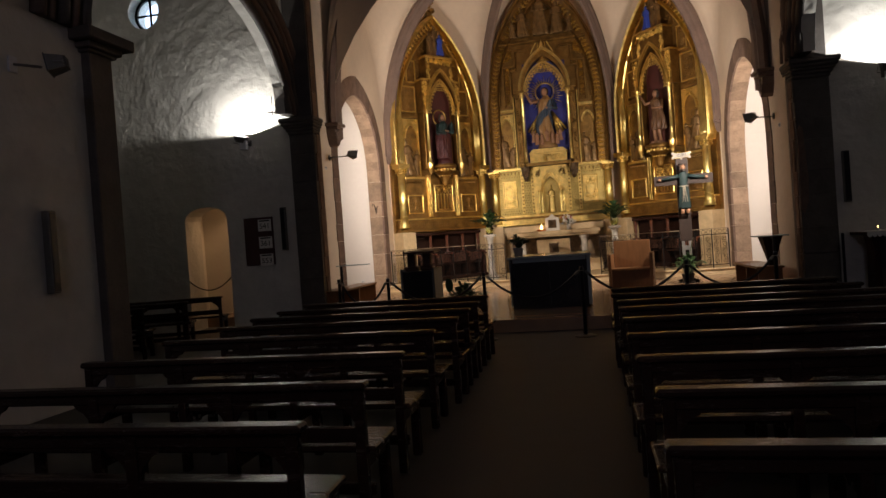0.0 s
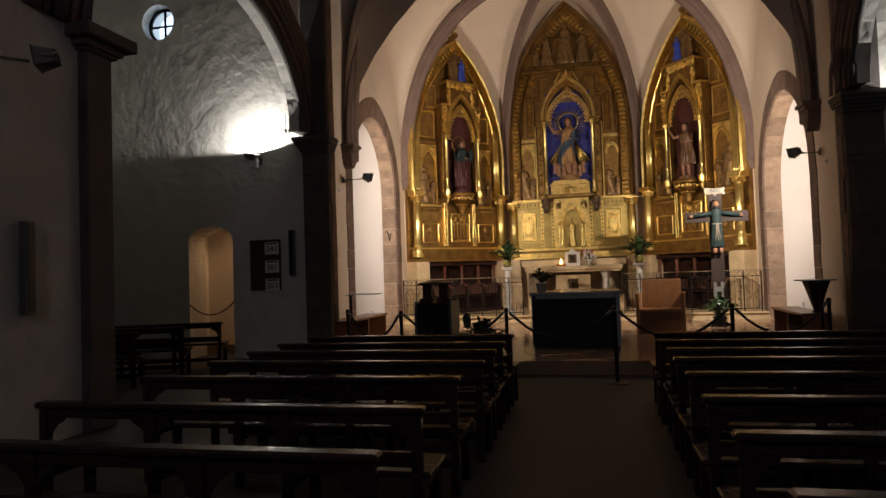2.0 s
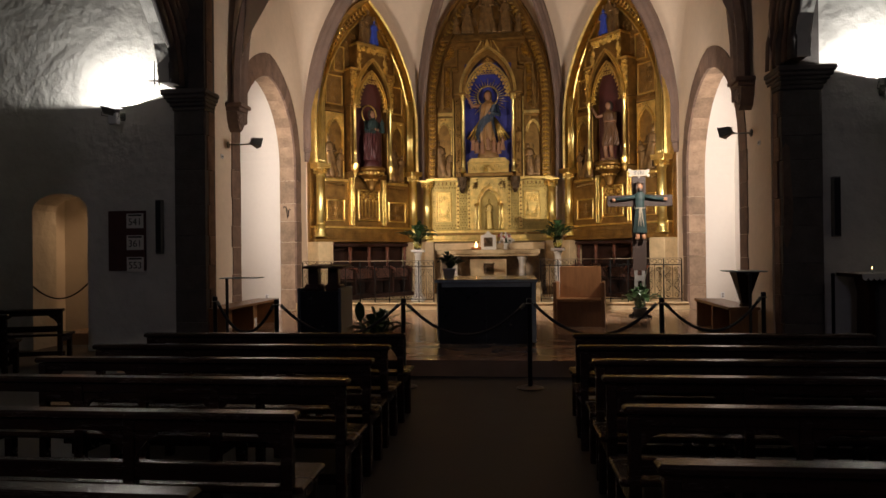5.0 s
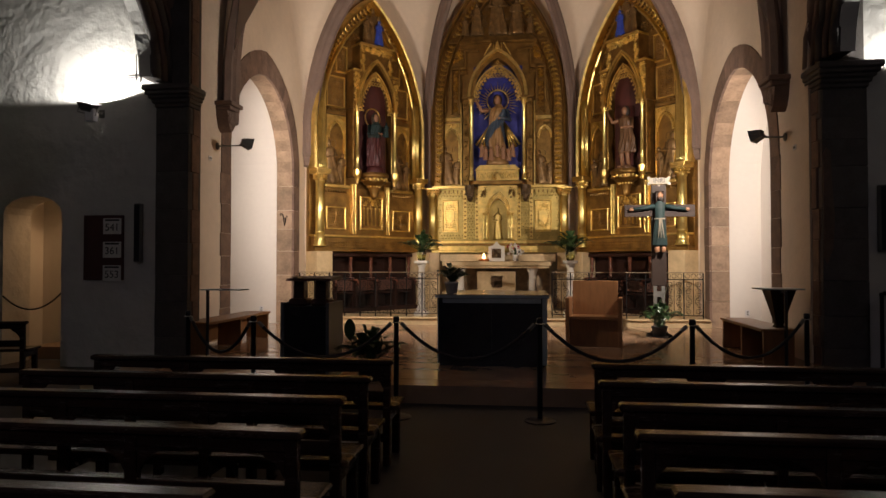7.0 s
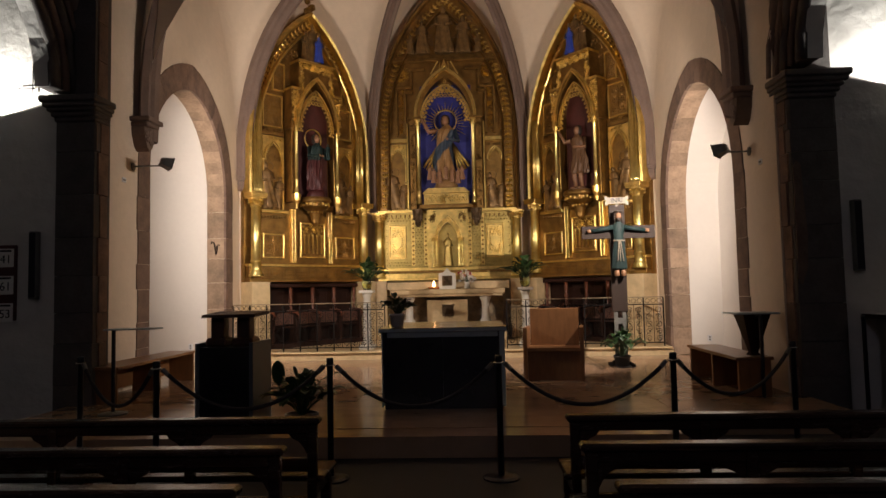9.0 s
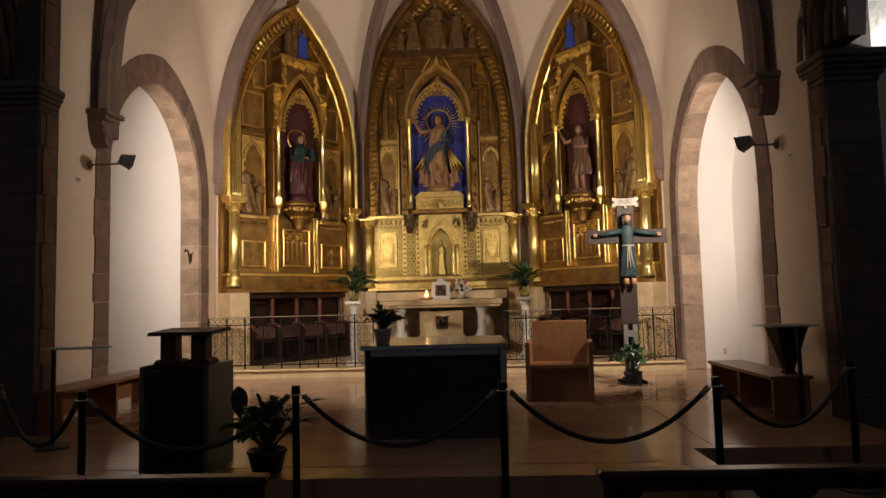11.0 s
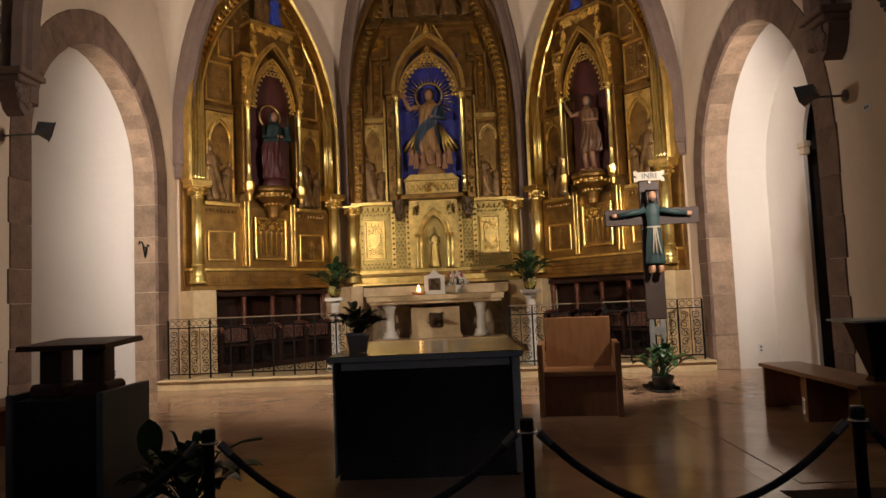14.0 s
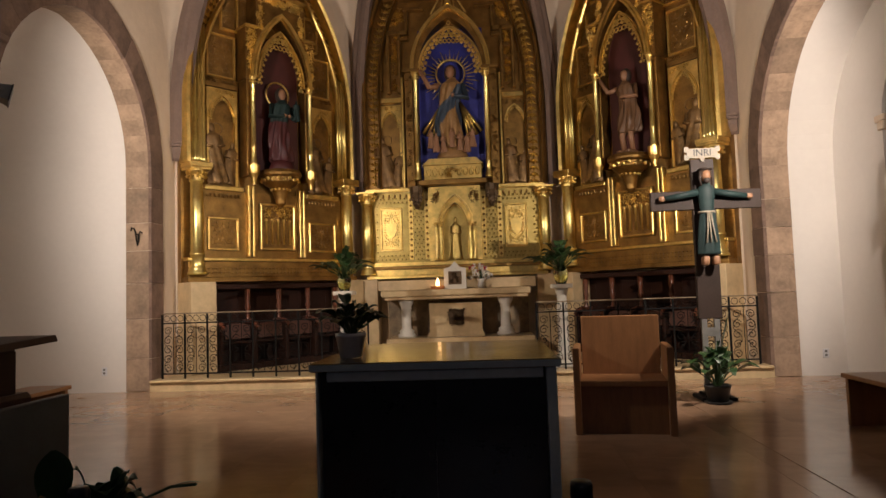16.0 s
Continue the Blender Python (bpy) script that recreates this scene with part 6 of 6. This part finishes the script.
def lamp_head(ob, m, w=0.2, h=0.15, d=0.1):
    bm = prism([(-w / 2, -h / 2), (w / 2, -h / 2), (w / 2, h / 2), (-w / 2, h / 2)], d)
    for v in bm.verts:
        if v.co.y > d * 0.5:
            v.co.x *= 0.7
            v.co.z *= 0.7
    bmesh.ops.transform(bm, matrix=m, verts=bm.verts)
    head = part("head", bm, GREYMETAL, ob)
    for k in range(5):
        bm = boxes((-w * 0.34, w * 0.34, d, d + 0.025, -h * 0.3 + k * h * 0.15 - 0.004, -h * 0.3 + k * h * 0.15 + 0.004))
        bmesh.ops.transform(bm, matrix=m, verts=bm.verts)
        part("cooling_fin", bm, GREYMETAL, head)
    bm = boxes((-w / 2 - 0.01, w / 2 + 0.01, -0.012, 0.0, -h / 2 - 0.01, h / 2 + 0.01), bevel=0.004)
    bmesh.ops.transform(bm, matrix=m, verts=bm.verts)
    part("front_frame", bm, POSTBLACK, head)
    bm = tube([m @ Vector((-w / 2 - 0.02, 0.04, 0)), m @ Vector((-w / 2 - 0.02, 0.14, -0.02)), m @ Vector((w / 2 + 0.02, 0.14, -0.02)), m @ Vector((w / 2 + 0.02, 0.04, 0))], 0.007, 5)
    part("yoke", bm, GREYMETAL, ob)


fl = floodlight(pose(-WX, 14.0, 3.44), 0.44, "small grey floodlight on a wall bracket", "bracket floodlights")
lamp_head(fl, pose(0.60, -0.06, 0.0, 14, 0, 128), 0.24, 0.15, 0.12)
fl = floodlight(pose(WX, 13.65, 3.32, 0, 0, 180), 0.36, "small grey floodlight on a wall bracket", "bracket floodlights")
lamp_head(fl, pose(0.46, 0.04, 0.0, 14, 0, 52), 0.24, 0.15, 0.12)
for x, y in ((-5.46, 12.58), (5.79, 12.63)):
    fl = thing("wall_floodlight", Matrix.Translation((x, y, 3.68)), "white floodlight on the chapel wall, turned up", "floodlight", "chapel floodlights")
    part("wall_plate", boxes((-0.04, 0.04, -0.02, 0, -0.06, 0.06), bevel=0.004), GREYMETAL, fl)
    part("arm", tube([(0, -0.02, 0), (0, -0.2, 0.0)], 0.014, 8), GREYMETAL, fl)
    part("gear_box", boxes((-0.07, 0.07, -0.3, -0.2, -0.16, 0.02), bevel=0.01), WHITEPOT, fl, "white ballast box")
    lamp_head(fl, pose(-0.03, -0.27, 0.09, -78, 14, 0), 0.24, 0.18, 0.08)

# ---- chapel wall furnishings ----
bd = thing("hymn_board", Matrix.Translation((-5.40, 12.576, 1.73)), "dark red hymn board with white number cards", "notice board")
part("board", boxes((-0.31, 0.31, -0.03, 0, -0.47, 0.47), bevel=0.006), BOARDRED, bd)
for k, txt in enumerate(("541", "361", "553")):
    z = 0.31 - 0.34 * k
    card = part("card", boxes((0.0, 0.28, -0.036, -0.031, z - 0.115, z + 0.115)), PAPER, bd, "white number card")
    lettering(txt, pose(0.14, -0.037, z - 0.02, 90), 0.15, INK, card)
    part("caption_bar", boxes((0.03, 0.25, -0.0385, -0.036, z + 0.075, z + 0.1)), INK, card)
sp = thing("column_loudspeaker", Matrix.Translation((-4.84, 12.576, 1.94)), "tall slim grey column loudspeaker on the wall", "loudspeaker", "column loudspeakers")
part("case", boxes((-0.05, 0.05, -0.1, -0.01, -0.42, 0.42), bevel=0.008), GREYMETAL, sp)
part("grille", boxes((-0.04, 0.04, -0.106, -0.1, -0.4, 0.4)), POSTBLACK, sp)
part("bracket", boxes((-0.02, 0.02, -0.012, 0, -0.3, 0.3)), GREYMETAL, sp)
copy_thing(sp, pose(5.13, 12.626, 2.07))
copy_thing(sp, pose(-4.466, 6.25, 1.65, 0, 0, 90))
# low rope across the passage opening
rp = thing("passage_rope", Matrix.Identity(4), "thin dark rope across the low opening", "rope")
part("cord", tube([(-7.02 + 0.94 * i / 16, 12.59, 1.02 - 0.22 * (1 - (i / 8 - 1) ** 2) + 0.05 * i / 16) for i in range(17)], 0.012, 6), ROPE, rp)
# side altar in the east chapel
sa = thing("side_altar_table", Matrix.Translation((5.95, 12.22, 0)), "dark side altar table against the chapel wall", "table")
part("tabletop", boxes((-0.82, 0.82, -0.36, 0.38, 1.10, 1.15), bevel=0.008), BROWNWOOD, sa)
part("panel", boxes((-0.5, 0.5, -0.1, 0.3, 0, 1.10), bevel=0.01), DARKSTONE, sa)
for x in (-0.66, 0.66):
    part("support", prism([(x - 0.07, 0), (x + 0.07, 0), (x + 0.05, 0.3), (x + 0.04, 0.9), (x + 0.08, 1.10), (x - 0.08, 1.10), (x - 0.04, 0.9), (x - 0.05, 0.3)], 0.3, Matrix.Translation((0, -0.24, 0))), BROWNWOOD, sa)
cl = thing("altar_cloth", Matrix.Translation((5.95, 12.22, 1.15)), "white altar cloth with a scalloped lace edge", "tablecloth")
part("cloth", boxes((-0.84, 0.84, -0.375, 0.36, 0.001, 0.006)), PAPER, cl)
for k in range(24):
    u = -0.84 + 0.07 * k
    part("scallop", prism([(u, 0.004), (u + 0.07, 0.004), (u + 0.07, -0.05), (u + 0.055, -0.075), (u + 0.035, -0.085), (u + 0.015, -0.075), (u, -0.05)], 0.004, Matrix.Translation((0, -0.38, 0))), PAPER, cl)
vc = thing("votive_candle", Matrix.Translation((5.37, 12.12, 1.157)), "tiny lit candle on the side altar", "candle")
part("holder", lathe([(0.02, 0), (0.025, 0.02), (0.022, 0.05), (0.018, 0.05)], 12), WHITEPOT, vc)
part("flame", lathe([(0.004, 0.052), (0.007, 0.065), (0.002, 0.085)], 8), FLAME, vc, "bright candle flame")
bp = thing("barrier_post", Matrix.Translation((4.82, 12.0, 0)), "dark barrier post before the side altar", "barrier post", "barrier posts")
part("base", lathe([(0.13, 0), (0.13, 0.012), (0.03, 0.03)], 18), POSTBLACK, bp)
part("pole", lathe([(0.022, 0.03), (0.022, 1.12), (0.028, 1.13), (0.02, 1.16)], 12), POSTBLACK, bp, "", True)
# thin iron bar fixed in the chapel wall near the pier
ib = thing("iron_bracket", Matrix.Translation((-4.94, 12.58, 4.19)), "thin iron bracket let into the wall", "bracket")
part("bar", tube([(-0.18, -0.03, 0), (0.04, -0.03, 0.0)], 0.008, 6), IRON, ib)
part("rod", tube([(0.02, -0.03, -0.08), (0.02, -0.03, 0.34)], 0.007, 6), IRON, ib)
part("pin", tube([(0.02, 0, 0), (0.02, -0.035, 0)], 0.008, 6), IRON, ib)
# dark lamp and speaker on the nave wall
nl = thing("nave_wall_light", Matrix.Translation((-4.47, 6.0, 3.5)), "dark unlit bracket lamp on the nave wall", "wall lamp")
part("plate", boxes((0, 0.03, -0.05, 0.05, -0.08, 0.08), bevel=0.005), WHITEPOT, nl)
part("arm", tube([(0.03, 0, 0), (0.3, 0.05, -0.05)], 0.014, 8), GREYMETAL, nl)
lamp_head(nl, pose(0.38, 0.06, -0.04, 10, 0, -60), 0.26, 0.16, 0.14)
ns = thing("nave_loudspeaker", Matrix.Translation((-4.47, 5.45, 4.35)), "dark rounded loudspeaker high on the nave wall", "loudspeaker")
part("case", boxes((0.02, 0.3, -0.26, 0.26, -0.2, 0.26), bevel=0.09), POSTBLACK, ns)
part("bracket", boxes((0, 0.05, -0.05, 0.05, -0.05, 0.05)), GREYMETAL, ns)
# small fittings
for x, y, z, r in ((-WX, 13.75, 3.2, 90), (WX, 13.32, 3.11, -90)):
    so = thing("wall_socket", pose(x, y, z, 0, 0, r), "small cream wall switch plate", "socket", "wall plates")
    part("plate", boxes((-0.05, 0.05, -0.012, 0, -0.035, 0.035), bevel=0.003), WHITEPOT, so)
    part("button", boxes((-0.03, -0.008, -0.016, -0.01, -0.015, 0.015), (0.008, 0.03, -0.016, -0.01, -0.015, 0.015)), GREYMETAL, so)
for s in (-1, 1):
    so = thing("wall_socket", pose(s * (WX + 0.72), RECESS[s][0] + RECESS[s][1] + 0.018, SANCT + 0.3, 0, 0, 0), "small cream power socket low in the recess", "socket", "wall plates")
    part("plate", boxes((-0.04, 0.04, -0.012, 0, -0.06, 0.06), bevel=0.003), WHITEPOT, so)
    part("button", boxes((-0.015, 0.015, -0.016, -0.01, 0.01, 0.04), (-0.015, 0.015, -0.016, -0.01, -0.04, -0.01)), GREYMETAL, so)
hk = thing("iron_hook", Matrix.Translation((-4.55, 17.61, 2.46)), "small curled iron hook on the recess jamb", "hook")
part("curl", tube([(-0.10, -0.03, 0.09), (-0.085, -0.05, 0.13), (-0.045, -0.05, 0.12), (-0.03, -0.04, 0.06), (-0.02, -0.03, -0.05), (-0.005, -0.03, -0.13), (0.015, -0.035, -0.06), (0.02, -0.04, 0.03), (0.045, -0.05, 0.07), (0.075, -0.04, 0.05)], 0.012, 6), IRON, hk)
part("pin", tube([(0.0, 0.03, 0.03), (0, -0.045, 0.03)], 0.01, 6), IRON, hk)


# ---- pews ----
def pew(length):
    ob = thing("pew", Matrix.Identity(4), "dark varnished wooden pew with an open rail back", "pew", "nave pews")
    h = length / 2
    part("top_rail", boxes((-h - 0.02, h + 0.02, -0.045, 0.05, 0.745, 0.785), bevel=0.012), PEWWOOD, ob)
    part("back_board", boxes((-h + 0.02, h - 0.02, -0.016, 0.016, 0.69, 0.745), bevel=0.005), PEWWOOD, ob)
    part("lower_rail", boxes((-h + 0.04, h - 0.04, -0.018, 0.018, 0.47, 0.55), bevel=0.006), PEWWOOD, ob)
    part("seat", boxes((-h - 0.03, h + 0.03, 0.03, 0.40, 0.40, 0.435), bevel=0.01), PEWWOOD, ob)
    part("stretcher", boxes((-h + 0.04, h - 0.04, 0.18, 0.21, 0.12, 0.18)), PEWWOOD, ob)
    posts = (-h + 0.03, -0.42, 0.42, h - 0.03)
    for u in posts:
        part("back_leg", boxes((u - 0.028, u + 0.028, -0.028, 0.028, 0, 0.745), bevel=0.006), PEWWOOD, ob)
        part("front_leg", boxes((u - 0.03, u + 0.03, 0.32, 0.375, 0, 0.40), bevel=0.006), PEWWOOD, ob)
        part("seat_bearer", boxes((u - 0.025, u + 0.025, 0.03, 0.32, 0.33, 0.40)), PEWWOOD, ob)
        for s in (-1, 1):
            if abs(u + s * 0.2) < h:
                v = u + s * 0.029
                part("corner_bracket", prism([(v, 0.69), (v + s * 0.11, 0.69), (v + s * 0.09, 0.665), (v + s * 0.05, 0.645), (v + s * 0.02, 0.61), (v, 0.57)], 0.024, Matrix.Translation((0, -0.012, 0))), PEWWOOD, ob)
    return ob


first = pew(2.38)
first.matrix_world = pose(-1.52, 8.5, 0)
rnd = random.Random(3)
ROWS_L = (7.75, 7.1, 6.4, 5.6, 4.63, 3.75, 2.98, 2.15, 1.3, 0.45, -0.4)
ROWS_R = (8.5, 7.77, 7.13, 6.56, 5.84, 5.02, 4.23, 3.45, 2.7, 1.9, 1.1, 0.3)
for y in ROWS_L:
    copy_thing(first, pose(-1.5 + rnd.uniform(-0.03, 0.03), y, 0, 0, 0, rnd.uniform(-0.6, 0.6)))
for y in ROWS_R:
    copy_thing(first, pose(2.33 + rnd.uniform(-0.03, 0.03), y, 0, 0, 0, rnd.uniform(-0.6, 0.6)))
for x, y, r in ((-6.65, 10.85, 17), (-6.75, 9.95, 19), (-6.9, 9.05, 18)):
    copy_thing(first, pose(x, y, 0, 0, 0, r))


# ---- floor slabs of the sanctuary ----
TILE = 0.592
me = bpy.data.meshes.new("slab")
bm = boxes((0.0003, TILE - 0.0003, 0.0003, TILE - 0.0003, -0.0035, 0), bevel=0.0)
bm.to_mesh(me)
bm.free()
me.materials.append(MARBLE)
for i in range(12):
    for j in range(12):
        x, y = -4.4 + i * TILE, 10.45 + j * TILE
        if y > 10.6 and x + TILE < 2.5 and y + TILE < 17.62:
            ob = new("slab", me)
            ob.location, ob.parent = (x, y, SANCT), SLABS
for i in range(3):
    for j in range(10):
        x, y = -4.4 + (12 + i) * TILE, 10.45 + (j + 2) * TILE
        if x + TILE < 4.5 and y > 11.5 and y + TILE < 17.64:
            ob = new("slab", me)
            ob.location, ob.parent = (x, y, SANCT), SLABS_E
